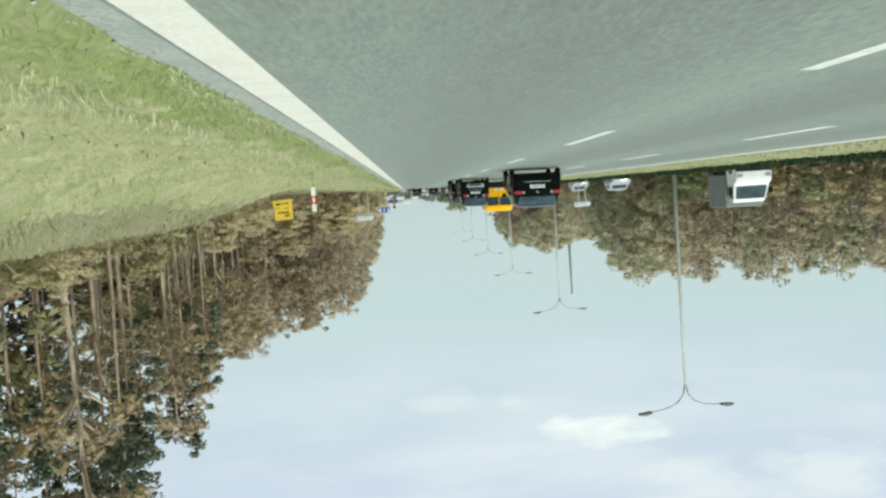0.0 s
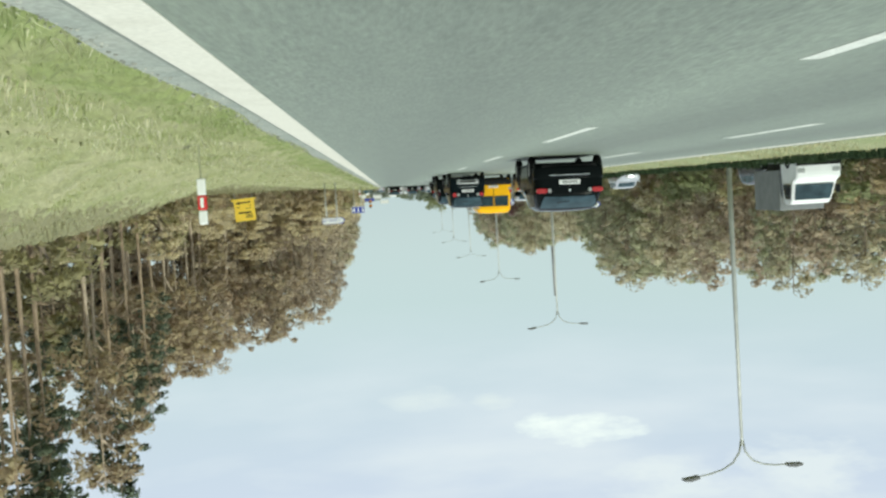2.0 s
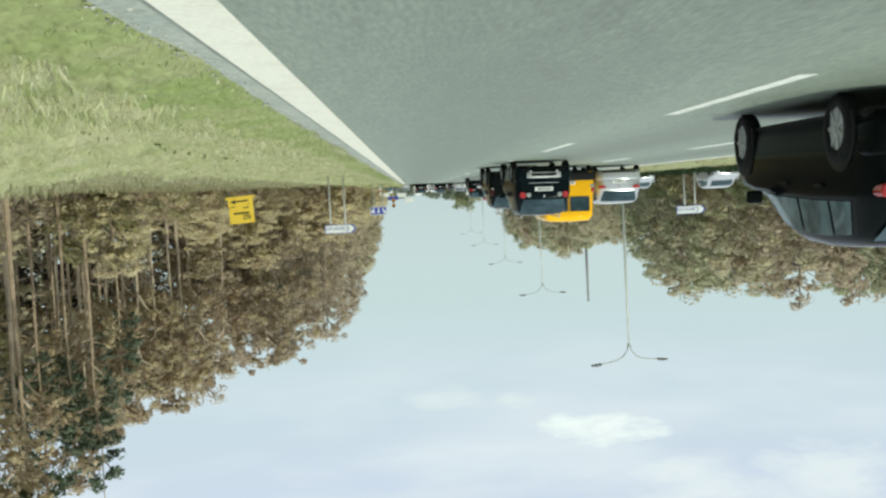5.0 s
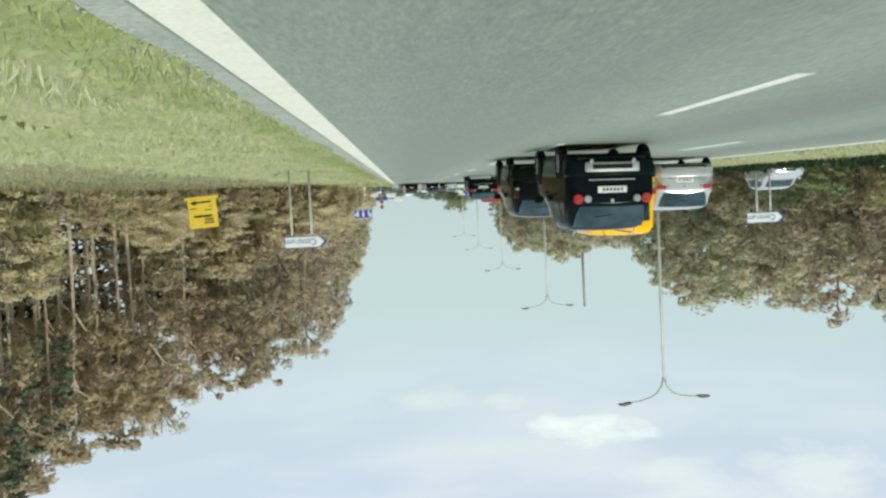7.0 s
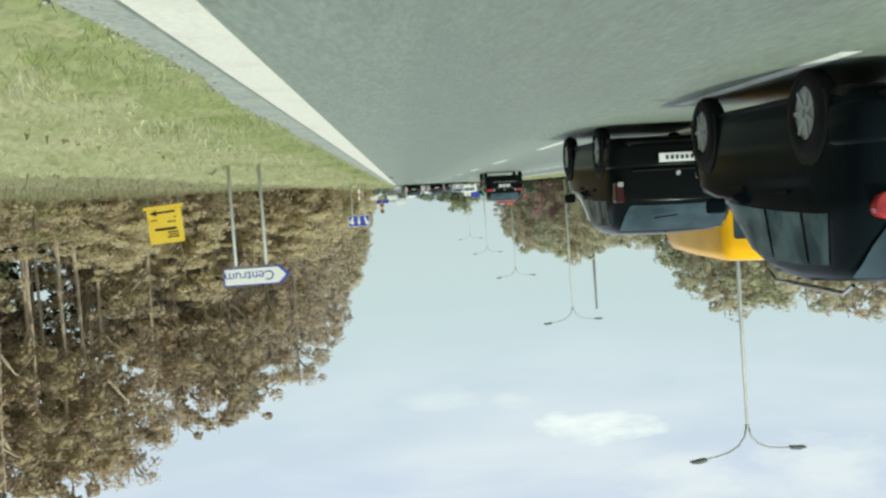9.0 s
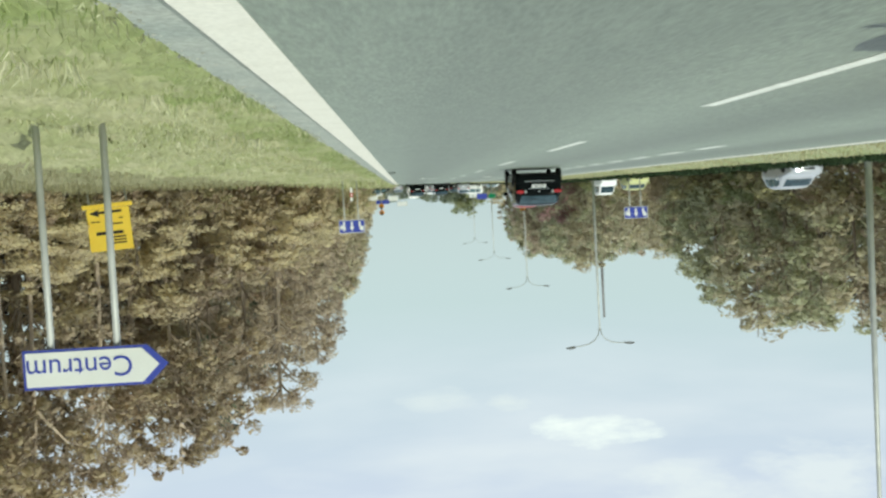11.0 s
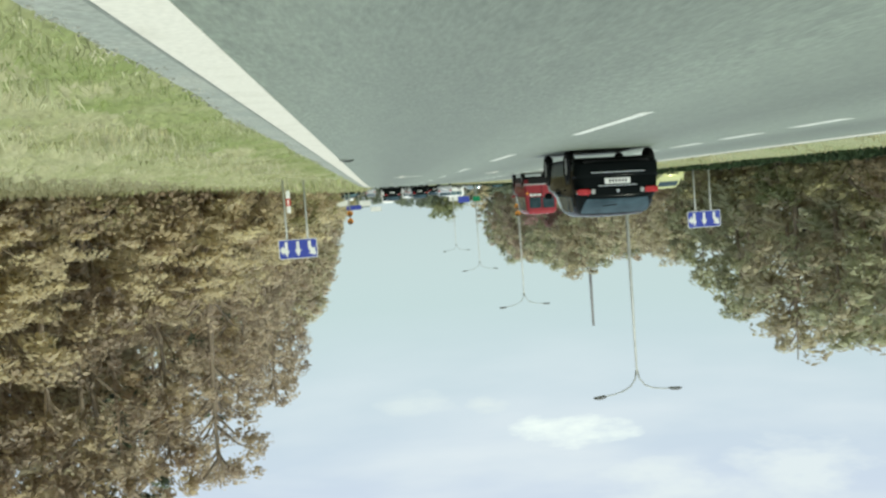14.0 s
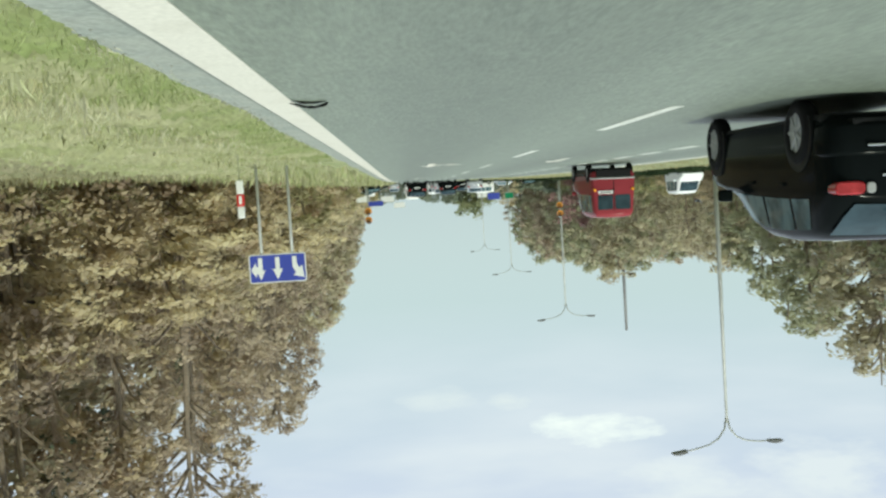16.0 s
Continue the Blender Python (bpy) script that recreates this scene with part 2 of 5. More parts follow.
LEAF_OLIVE = leaf_material("olive_leaves", (0.44, 0.41, 0.225), (0.24, 0.225, 0.13), (0.30, 0.265, 0.155), 0.13, 0.5)
LEAF_RED = leaf_material("reddish_leaves", (0.58, 0.495, 0.365), (0.33, 0.27, 0.215), (0.44, 0.36, 0.27), 0.15, 0.5)
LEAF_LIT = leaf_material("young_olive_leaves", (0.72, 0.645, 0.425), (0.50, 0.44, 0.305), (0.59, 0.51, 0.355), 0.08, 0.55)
LEAF_FAR = leaf_material("dull_far_leaves", (0.63, 0.59, 0.41), (0.35, 0.305, 0.225), (0.48, 0.42, 0.30), 0.05, 0.5)
LEAF_FAR_GREEN = leaf_material("dull_far_green_leaves", (0.51, 0.52, 0.34), (0.30, 0.30, 0.205), (0.43, 0.42, 0.28), 0.05, 0.5)
BARK_PALE = material("pale_bark", (0.56, 0.46, 0.35), 0.9, second=(0.42, 0.34, 0.26), scale=2.5, grain=0.25, grain_scale=20, bump=0.8, bump_scale=14.0)
LEAF_PURPLE = leaf_material("purplish_leaves", (0.36, 0.22, 0.21), (0.27, 0.17, 0.165), (0.38, 0.25, 0.22), 0.15, 0.45)
LEAF_GREEN = leaf_material("green_leaves", (0.31, 0.34, 0.18), (0.23, 0.255, 0.14), (0.34, 0.335, 0.165), 0.13, 0.48)
GALVANISED = material("galvanised_steel", (0.47, 0.48, 0.45), 0.5, 0.2, second=(0.38, 0.39, 0.37), scale=3.0, grain=0.06)
LAMP_HEAD = material("lamp_head_grey", (0.20, 0.20, 0.20), 0.5, 0.2, grain=0.05)
STAKE = material("weathered_stake", (0.36, 0.37, 0.24), 0.9, second=(0.28, 0.29, 0.19), scale=5.0)
SIGN_YELLOW = material("sign_yellow", (0.90, 0.66, 0.09), 0.45, second=(0.86, 0.60, 0.075), scale=1.5, grain=0.03)
SIGN_WHITE = material("sign_white", (0.82, 0.83, 0.81), 0.4, second=(0.76, 0.77, 0.75), scale=2.0, grain=0.03)
SIGN_BLUE = material("sign_blue", (0.055, 0.08, 0.42), 0.4, second=(0.05, 0.07, 0.38), scale=2.0, grain=0.03)
SIGN_BLACK = material("sign_black", (0.02, 0.02, 0.025), 0.5, second=(0.03, 0.03, 0.03))
SIGN_RED = material("sign_red", (0.62, 0.035, 0.03), 0.45, second=(0.55, 0.03, 0.03), grain=0.04)
SIGN_BACK = material("sign_back_aluminium", (0.5, 0.51, 0.5), 0.45, 0.6, grain=0.05)
SIGN_GREEN = material("sign_green", (0.01, 0.22, 0.09), 0.5, second=(0.01, 0.18, 0.08))
RUBBER = material("tyre_rubber", (0.014, 0.014, 0.014), 0.85, second=(0.02, 0.02, 0.02), scale=9.0, bump=0.2, bump_scale=60, spec=0.12)
RIM = material("alloy_rim", (0.50, 0.51, 0.51), 0.4, 0.3, second=(0.40, 0.41, 0.41), scale=8)
TRIM = material("black_plastic_trim", (0.011, 0.012, 0.012), 0.5, second=(0.016, 0.016, 0.016), scale=6, grain=0.1, spec=0.12)
CHROME = material("chrome_trim", (0.75, 0.76, 0.76), 0.15, 1.0, second=(0.68, 0.69, 0.7))
GLASS_CAR = material("tinted_car_glass", (0.036, 0.066, 0.080), 0.05, second=(0.014, 0.03, 0.037), scale=2.2, spec=0.3)
# opaque: sky seen through and off the side windows is put into this blue
GLASS_SIDE = material("sky_toned_car_glass", (0.14, 0.225, 0.25), 0.06, second=(0.055, 0.098, 0.115), scale=2.6, spec=0.3, contrast=(0.42, 0.6))
LAMP_RED = material("red_tail_light", (0.46, 0.03, 0.035), 0.2, second=(0.30, 0.014, 0.018), scale=14, coat=0.4)
LAMP_DULL = material("dull_tail_light", (0.05, 0.012, 0.014), 0.25, second=(0.035, 0.01, 0.012), coat=0.2)
LAMP_CLEAR = material("clear_light", (0.413, 0.420, 0.413), 0.15, second=(0.300, 0.315, 0.300), coat=0.4)
LAMP_AMBER = material("amber_light", (0.85, 0.35, 0.04), 0.2, second=(0.75, 0.3, 0.03), coat=0.8)


AMBER_LENS = material("amber_lens", (0.42, 0.16, 0.02), 0.25, second=(0.34, 0.12, 0.015), coat=0.4)


def car_paint(name, c, metal=0.3):
    return material(name, c, 0.14, metal, second=[v * 0.93 for v in c], scale=1.5, spec=0.018, coat=0.0, grain=0.02, grain_scale=300)


PAINT_BLACK = car_paint("black_car_paint", (0.006, 0.008, 0.008), 0.0)
PAINT_NAVY = car_paint("dark_blue_car_paint", (0.006, 0.010, 0.012), 0.0)
PAINT_RED = car_paint("brick_red_car_paint", (0.27, 0.045, 0.055), 0.0)
PAINT_YELLOW = car_paint("yellow_van_paint", (0.85, 0.45, 0.02), 0.0)
PAINT_SILVER = car_paint("silver_car_paint", (0.52, 0.54, 0.55), 0.5)
PAINT_WHITE = car_paint("white_car_paint", (0.80, 0.81, 0.80), 0.0)
PAINT_GREY = car_paint("grey_car_paint", (0.16, 0.17, 0.18), 0.4)
HEDGE = leaf_material("far_hedge_leaves", (0.22, 0.25, 0.17), (0.15, 0.18, 0.125), (0.2, 0.21, 0.15), 0.2, 0.3)
PAINT_LIME = car_paint("yellow_green_car_paint", (0.50, 0.52, 0.25), 0.1)
CANVAS = material("grey_canvas", (0.24, 0.25, 0.25), 0.85, second=(0.2, 0.21, 0.21), scale=2.0, grain=0.08, bump=0.3, bump_scale=9)


# ---- small builders ----
def mesh_object(name, bm, mat, parent=None, label="", smooth=False):
    me = bpy.data.meshes.new(name)
    bm.to_mesh(me)
    bm.free()
    for m in mat if isinstance(mat, (list, tuple)) else [mat]:
        me.materials.append(m)
    if smooth:
        me.shade_smooth()
    ob = new(name, me)
    if parent:
        ob.parent = parent
    return tagged(ob, label)


part = mesh_object


def thing(name, m, label, category, group="", kind=""):
    """An Empty at the base of a thing."""
    ob = new(name)
    ob.empty_display_size = 0.3
    ob.matrix_basis = m
    return tagged(ob, label, category, group, kind)


def add_box(bm, x0, x1, y0, y1, z0, z1, bevel=0.0, mat=0):
    made = bmesh.ops.create_cube(bm, size=1)["verts"]
    for v in made:
        v.co = Vector((x0 + (v.co.x + 0.5) * (x1 - x0), y0 + (v.co.y + 0.5) * (y1 - y0), z0 + (v.co.z + 0.5) * (z1 - z0)))
    faces = {f for v in made for f in v.link_faces}
    for f in faces:
        f.material_index = mat
    if bevel:
        edges = {e for v in made for e in v.link_edges}
        bmesh.ops.bevel(bm, geom=list(edges), offset=bevel, segments=2, affect="EDGES", profile=0.6)


def box(x0, x1, y0, y1, z0, z1, bevel=0.0):
    bm = bmesh.new()
    add_box(bm, x0, x1, y0, y1, z0, z1, bevel)
    return bm


def add_tube(bm, points, radii, sides=8, cap=True):
    """A round tube along points."""
    rings = []
    for i, p in enumerate(points):
        p = Vector(p)
        a = Vector(points[max(i - 1, 0)])
        b = Vector(points[min(i + 1, len(points) - 1)])
        along = (b - a).normalized()
        side = along.cross(Vector((0.0, 1.0, 0.03))).normalized() if abs(along.y) < 0.9 else along.cross(Vector((1.0, 0.0, 0.0))).normalized()
        up = side.cross(along)
        r = radii[i] if isinstance(radii, (list, tuple)) else radii
        rings.append([bm.verts.new(p + side * (r * math.cos(k * math.tau / sides)) + up * (r * math.sin(k * math.tau / sides))) for k in range(sides)])
    for a, b in zip(rings, rings[1:]):
        for k in range(sides):
            bm.faces.new((a[k], a[(k + 1) % sides], b[(k + 1) % sides], b[k]))
    if cap:
        bm.faces.new(rings[0][::-1])
        bm.faces.new(rings[-1])


def tube(points, radii, sides=8):
    bm = bmesh.new()
    add_tube(bm, points, radii, sides)
    bmesh.ops.recalc_face_normals(bm, faces=bm.faces)
    return bm


def slab(outline, y0, y1, bevel=0.0):
    """A plate of that outline in x and z, between y0 and y1."""
    bm = bmesh.new()
    a = [bm.verts.new((x, y0, z)) for x, z in outline]
    b = [bm.verts.new((x, y1, z)) for x, z in outline]
    bm.faces.new(a)
    bm.faces.new(b[::-1])
    k = len(a)
    for i in range(k):
        bm.faces.new((a[i], b[i], b[(i + 1) % k], a[(i + 1) % k]))
    bmesh.ops.recalc_face_normals(bm, faces=bm.faces)
    if bevel:
        bmesh.ops.bevel(bm, geom=list(bm.edges), offset=bevel, segments=1, affect="EDGES")
    return bm


def rounded(x0, x1, z0, z1, r, steps=4):
    pts = []
    for cx, cz, a0 in ((x1 - r, z1 - r, 0), (x0 + r, z1 - r, 90), (x0 + r, z0 + r, 180), (x1 - r, z0 + r, 270)):
        for i in range(steps + 1):
            a = radians(a0 + 90 * i / steps)
            pts.append((cx + r * math.cos(a), cz + r * math.sin(a)))
    return pts

# ---- ground and road ----
CROSS = 0.02          # the road falls to the right
LANE_X = -2.825       # first broken line
EDGE_IN, EDGE_OUT = 0.746, 1.007
SECOND_X, MEDIAN_X = -6.40, -9.80
ROAD_R, ROAD_L = 1.27, -10.2


def fall(y):
    """The far end of the road dips towards the junction."""
    return -1.0 * smooth((y - 150) / 170)


def smooth(u):
    u = min(max(u, 0.0), 1.0)
    return u * u * (3 - 2 * u)


def road_z(x, y):
    return -CROSS * (x - LANE_X) + fall(y)


BANK = ((0, 1.45), (22, 1.42), (40, 1.28), (45, 1.05), (49, 0.62), (53, 0.24), (62, 0.0), (80, -0.12), (100, -0.14), (125, -0.27), (135, -0.35), (400, -0.3))


def bank(y):
    for (a, za), (b, zb) in zip(BANK, BANK[1:]):
        if y <= b:
            return za + (zb - za) * max(0.0, (y - a) / (b - a))
    return BANK[-1][1]


def ground_z(x, y):
    if x > ROAD_R:
        e = road_z(ROAD_R, y)
        z = e - 0.02 - 0.10 * smooth((x - ROAD_R) / 2.5) + (bank(y) + 0.15) * smooth((x - 3.6) / 5.0)
        return z + 0.03 * noise.noise((x * 0.35, y * 0.35, 0))
    if x < ROAD_L:
        e = road_z(ROAD_L, y)
        d = ROAD_L - x
        z = e - 0.02 + (0.27 * smooth(d / 1.9) if d < 3.6 else 0.27 * (1 - smooth((d - 3.6) / 1.6)) - 0.14 * smooth((d - 3.6) / 1.6))
        z += 0.35 * smooth((-27 - x) / 6)
        return z + (0.03 * noise.noise((x * 0.4, y * 0.4, 3)) if d < 4.5 or x < -27.5 else 0)
    return road_z(x, y) - 0.06


def sheet(xs, ys, height, mats, pick=None):
    bm = bmesh.new()
    rows_ = [[bm.verts.new((x, y, height(x, y))) for x in xs] for y in ys]
    for j in range(len(ys) - 1):
        for i in range(len(xs) - 1):
            f = bm.faces.new((rows_[j][i], rows_[j][i + 1], rows_[j + 1][i + 1], rows_[j + 1][i]))
            if pick:
                f.material_index = pick((xs[i] + xs[i + 1]) / 2, (ys[j] + ys[j + 1]) / 2)
    return bm


def forest_edge(y):
    """Where the wood begins on the right."""
    return 16.0 - 8.0 * smooth((y - 116) / 24)


xs = [-1500, -700, -300, -150, -90, -60, -45, -38, -34, -31, -28, -26.6, -26, -22, -18, -15.6, -15, -14.4, -13.8, -13.2, -12.6, -12, -11.6, -11.2, -10.8, -10.5, -10.2, -10.0, -5, 0, 1.2, 1.32, 1.6, 2, 2.5, 3, 3.6, 4.2, 5, 6, 7, 8, 9, 10, 11, 12, 13, 14, 15, 16.5, 18, 21, 26, 35, 50, 90, 150, 300, 700, 1500]
ys = [-300, -100, -40] + [-20 + 2.0 * i for i in range(85)] + [155 + 10 * i for i in range(36)] + [600, 800, 1200, 2000, 3500]
tagged(mesh_object("ground", sheet(xs, ys, ground_z, None, lambda x, y: 1 if x > forest_edge(y) or x < -33 else 2 if x > 7.5 else 0), [SOIL, FOREST_SOIL, MAT_BANK], smooth=True),
       "rough grassy ground of the verges, median and wood", "ground", kind="structure")

ysr = [-60, -30] + [-10 + 5 * i for i in range(34)] + [165 + 10 * i for i in range(30)] + [500, 650, 900]


def road_edge(x0, y):
    return x0 - 0.07 * (1 - smooth((y - 42) / 30)) + 0.10 * noise.noise((y * 0.25, 7.1, 0)) + 0.05 * noise.noise((y * 0.9, 7.1, 0)) + 0.03 * noise.noise((y * 4.0, 2.2, 0))


cols = [ROAD_L, MEDIAN_X, SECOND_X, LANE_X, 0.0, EDGE_IN, EDGE_OUT + 0.02]
tagged(mesh_object("road", sheet(cols, ysr, road_z, None), ASPHALT), "grey worn asphalt carriageway with white lines", "road", kind="structure")
bm = bmesh.new()
prev = None
for i in range(900):
    y = -15 + 0.35 * i
    a, b = EDGE_OUT + 0.02, road_edge(ROAD_R, y)
    row = [bm.verts.new((a, y, road_z(a, y))), bm.verts.new((b, y, road_z(b, y) - 0.004)), bm.verts.new((b + 0.03, y, road_z(b, y) - 0.07))]
    if prev:
        for k in (0, 1):
            bm.faces.new((prev[k], prev[k + 1], row[k + 1], row[k]))
    prev = row
tagged(mesh_object("road_shoulder", bm, EDGE_ASPHALT), "crumbling asphalt edge strip beside the grass", "road edge", kind="structure")
tagged(mesh_object("road_opposite", sheet([-26, -22.4, -18.8, -15.3], ysr, lambda x, y: 0.012 + fall(y), None), ASPHALT), "grey asphalt carriageway beyond the median", "road", kind="structure")


def line(name, x0, x1, y0, y1, label, lift=0.004, group="", paint=None):
    bm = bmesh.new()
    n = max(1, int((y1 - y0) / 10))
    step = (y1 - y0) / n
    rows_ = []
    for i in range(n + 1):
        y = y0 + step * i
        rows_.append([bm.verts.new((x0, y, road_z(x0, y))), bm.verts.new((x0, y, road_z(x0, y) + lift)), bm.verts.new((x1, y, road_z(x1, y) + lift)), bm.verts.new((x1, y, road_z(x1, y)))])
    for a, b in zip(rows_, rows_[1:]):
        for k in range(3):
            bm.faces.new((a[k], a[k + 1], b[k + 1], b[k]))
    bm.faces.new(rows_[0][::-1])
    bm.faces.new(rows_[-1])
    bmesh.ops.recalc_face_normals(bm, faces=bm.faces)
    return tagged(mesh_object(name, bm, paint or PAINT_LINE), label, "road marking", group, "structure")


line("edge_line", EDGE_IN, EDGE_OUT, -15, 300, "wide solid white edge line along the shoulder")
line("edge_joint", EDGE_OUT + 0.004, EDGE_OUT + 0.024, -15, 300, "dark open joint beside the edge line", 0.003, paint=JOINT_SHADOW)
line("median_line", MEDIAN_X - 0.20, MEDIAN_X + 0.17, -15, 420, "solid white edge line along the median")
# the shadow line between median line and grass, painted as a dark strip
line("median_shadow_strip", MEDIAN_X - 0.38, MEDIAN_X - 0.21, -15, 420, "dark strip painted as the shadow line between the median line and the grass", 0.003, paint=JOINT_SHADOW)
DASH_Y, DASH_LEN, DASH_STEP = 3.198 - 24, 4.34, 11.978
for i in range(27):
    y = DASH_Y + DASH_STEP * i
    line("lane_dash", LANE_X - 0.07, LANE_X + 0.07, y, y + DASH_LEN, "white stroke of the broken lane line", group="broken lane line", paint=PAINT_WORN)
for i in range(8):
    y = 4.6 - DASH_STEP + DASH_STEP * i
    line("lane_dash", SECOND_X - 0.10, SECOND_X + 0.10, y, y + DASH_LEN, "white stroke of the second broken lane line", group="second broken lane line", paint=PAINT_WORN)
for i in range(36):
    y = 91.6 + 3.62 * i
    line("turn_lane_dash", SECOND_X - 0.16, SECOND_X + 0.06, y, y + 2.0, "short white stroke of the turn lane line", group="turn lane line", paint=PAINT_WORN)


def blades(name, count, where, height, width, mat, label, seed, bend=0.5):
    """Single grass blades, each a bent strip of two faces."""
    rng = np.random.default_rng(seed)
    x, y, keep_h = where(rng, count)
    z = np.array([ground_z(a, b) for a, b in zip(x, y)]) - 0.02
    n = len(x)
    h = rng.uniform(height[0], height[1], n) * keep_h
    w = rng.uniform(0.6, 1.3, n) * width
    a = rng.uniform(0, math.tau, n)
    lean = rng.uniform(0.05, bend, n) * h
    la = rng.uniform(0, math.tau, n)
    dx, dy = np.cos(a) * w, np.sin(a) * w
    lx, ly = np.cos(la) * lean, np.sin(la) * lean
    co = np.empty((n, 5, 3))
    co[:, 0] = np.c_[x - dx, y - dy, z]
    co[:, 1] = np.c_[x + dx, y + dy, z]
    co[:, 2] = np.c_[x + dx * 0.8 + lx * 0.35, y + dy * 0.8 + ly * 0.35, z + h * 0.6]
    co[:, 3] = np.c_[x - dx * 0.8 + lx * 0.35, y - dy * 0.8 + ly * 0.35, z + h * 0.6]
    co[:, 4] = np.c_[x + lx, y + ly, z + h]
    me = bpy.data.meshes.new(name)
    base = np.arange(n)[:, None] * 5
    faces = np.concatenate([base + np.array([[0, 1, 2, 3]])], 0).tolist() + (base + np.array([[3, 2, 4]])).tolist()
    me.from_pydata(co.reshape(-1, 3).tolist(), [], faces)
    me.materials.append(mat)
    return tagged(new(name, me), label, "grass", kind="stuff")


def verge_near(x0, x1, y0, y1, power=1.0, tuft=1):
    """Places along the verge, singly or so many blades to a tuft."""
    def where(rng, n):
        x = np.repeat(x0 + (x1 - x0) * rng.random(n // tuft) ** power, tuft)
        y = np.repeat(y0 + (y1 - y0) * rng.random(n // tuft), tuft)
        if tuft > 1:
            x, y = x + rng.normal(0, 0.028, len(x)), y + rng.normal(0, 0.028, len(x))
        patch = np.array([0.55 + 0.9 * max(0.0, 0.5 + noise.noise((a * 0.5, b * 0.35, 5))) for a, b in zip(x, y)])
        return x, y, patch
    return where


def grass_mat(name, x0, x1, y0, y1, cell, tall, label, seed, ragged=False):
    """A close sward: a finely broken surface of tufts, greener along the shoulder."""
    rng = np.random.default_rng(seed)
    nx, ny = int((x1 - x0) / cell), int((y1 - y0) / cell)
    co, faces, kinds = [], [], []
    lift = rng.random((ny + 1, nx + 1)) ** 1.6
    jx = rng.uniform(-0.45, 0.45, (ny + 1, nx + 1)) * cell
    jy = rng.uniform(-0.45, 0.45, (ny + 1, nx + 1)) * cell
    for j in range(ny + 1):
        y = y0 + j * cell
        edge = road_edge(ROAD_R, y) - 0.05 if ragged else x0
        for i in range(nx + 1):
            x = edge + (x1 - edge) * i / nx + (jx[j, i] if 0 < i < nx else 0)
            yy = y + jy[j, i]
            clump = 0.35 + 1.1 * max(0.0, 0.5 + noise.noise((x * 1.9, yy * 1.5, 2)))
            rim = min(1.0, 0.25 + (x - edge) * 1.3) if ragged else 1.0
            co.append((x, yy, ground_z(x, yy) + (0.012 if i else -0.01) + tall * clump * rim * lift[j, i]))
    w = nx + 1
    for j in range(ny):
        for i in range(nx):
            a_ = j * w + i
            faces.append((a_, a_ + 1, a_ + w + 1, a_ + w))
            x, y = co[a_][0], co[a_][1]
            wide = 1.75 + 0.7 * noise.noise((x * 0.8, y * 0.12, 9)) + 0.8 * noise.noise((x * 2.0, y * 0.9, 4)) + 0.12 * (rng.random() - 0.5)
            dry = 6.0 + 1.2 * noise.noise((x * 0.5, y * 0.1, 6)) + 0.8 * (rng.random() - 0.5)
            kinds.append(0 if x < wide else 1 if x < dry else 2)
    me = bpy.data.meshes.new(name)
    me.from_pydata(co, [], faces)
    me.materials.append(MAT_GREEN)
    me.materials.append(MAT_PALE)
    me.materials.append(MAT_BANK)
    me.polygons.foreach_set("material_index", kinds)
    me.shade_smooth()
    return tagged(new(name, me), label, "grass", kind="stuff")


grass_mat("mown_grass", 1.2, 3.6, 2, 122, 0.045, 0.08, "mown green grass beside the shoulder", 21, True)
grass_mat("rough_grass", 3.55, 9.0, 4, 140, 0.115, 0.16, "rough pale grass of the verge", 22)
blades("short_grass", 84000, verge_near(1.25, 3.0, 0, 122, 1.0), (0.04, 0.11), 0.005, GRASS_SHORT, "short green grass blades beside the shoulder", 1, 0.9)
blades("verge_grass", 72000, verge_near(1.95, 7.5, 0, 145, 1.25, 8), (0.07, 0.17), 0.0095, GRASS, "pale green grass blades on the verge", 2, 0.8)
blades("straw_grass", 44000, verge_near(1.8, 7.0, 0, 140, 1.25, 8), (0.08, 0.19), 0.0095, STRAW, "tall straw-coloured grass stalks on the verge", 8, 0.7)
blades("rank_grass", 26000, verge_near(1.4, 3.0, 0, 125, 1.0), (0.03, 0.09), 0.0058, GRASS_RANK, "darker rank grass tufts beside the shoulder", 14, 1.0)
blades("edge_litter", 16000, verge_near(1.17, 1.42, 0, 122, 1.0, 5), (0.02, 0.07), 0.007, STRAW, "dry straw litter along the asphalt edge", 17, 1.8)
blades("bank_grass", 22000, verge_near(6.0, 17.0, 15, 175), (0.12, 0.32), 0.024, GRASS_BANK, "tall dry grass on the bank before the wood", 3)
blades("far_verge_grass", 12000, verge_near(1.4, 10.0, 130, 300), (0.15, 0.4), 0.05, GRASS, "grass on the far verge", 4)
blades("median_grass", 24000, verge_near(-11.8, -10.25, 0, 260), (0.03, 0.09), 0.02, GRASS_DRY, "dry yellow grass on the median", 5)
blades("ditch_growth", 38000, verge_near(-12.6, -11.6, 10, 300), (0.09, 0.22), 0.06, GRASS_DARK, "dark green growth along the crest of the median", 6)


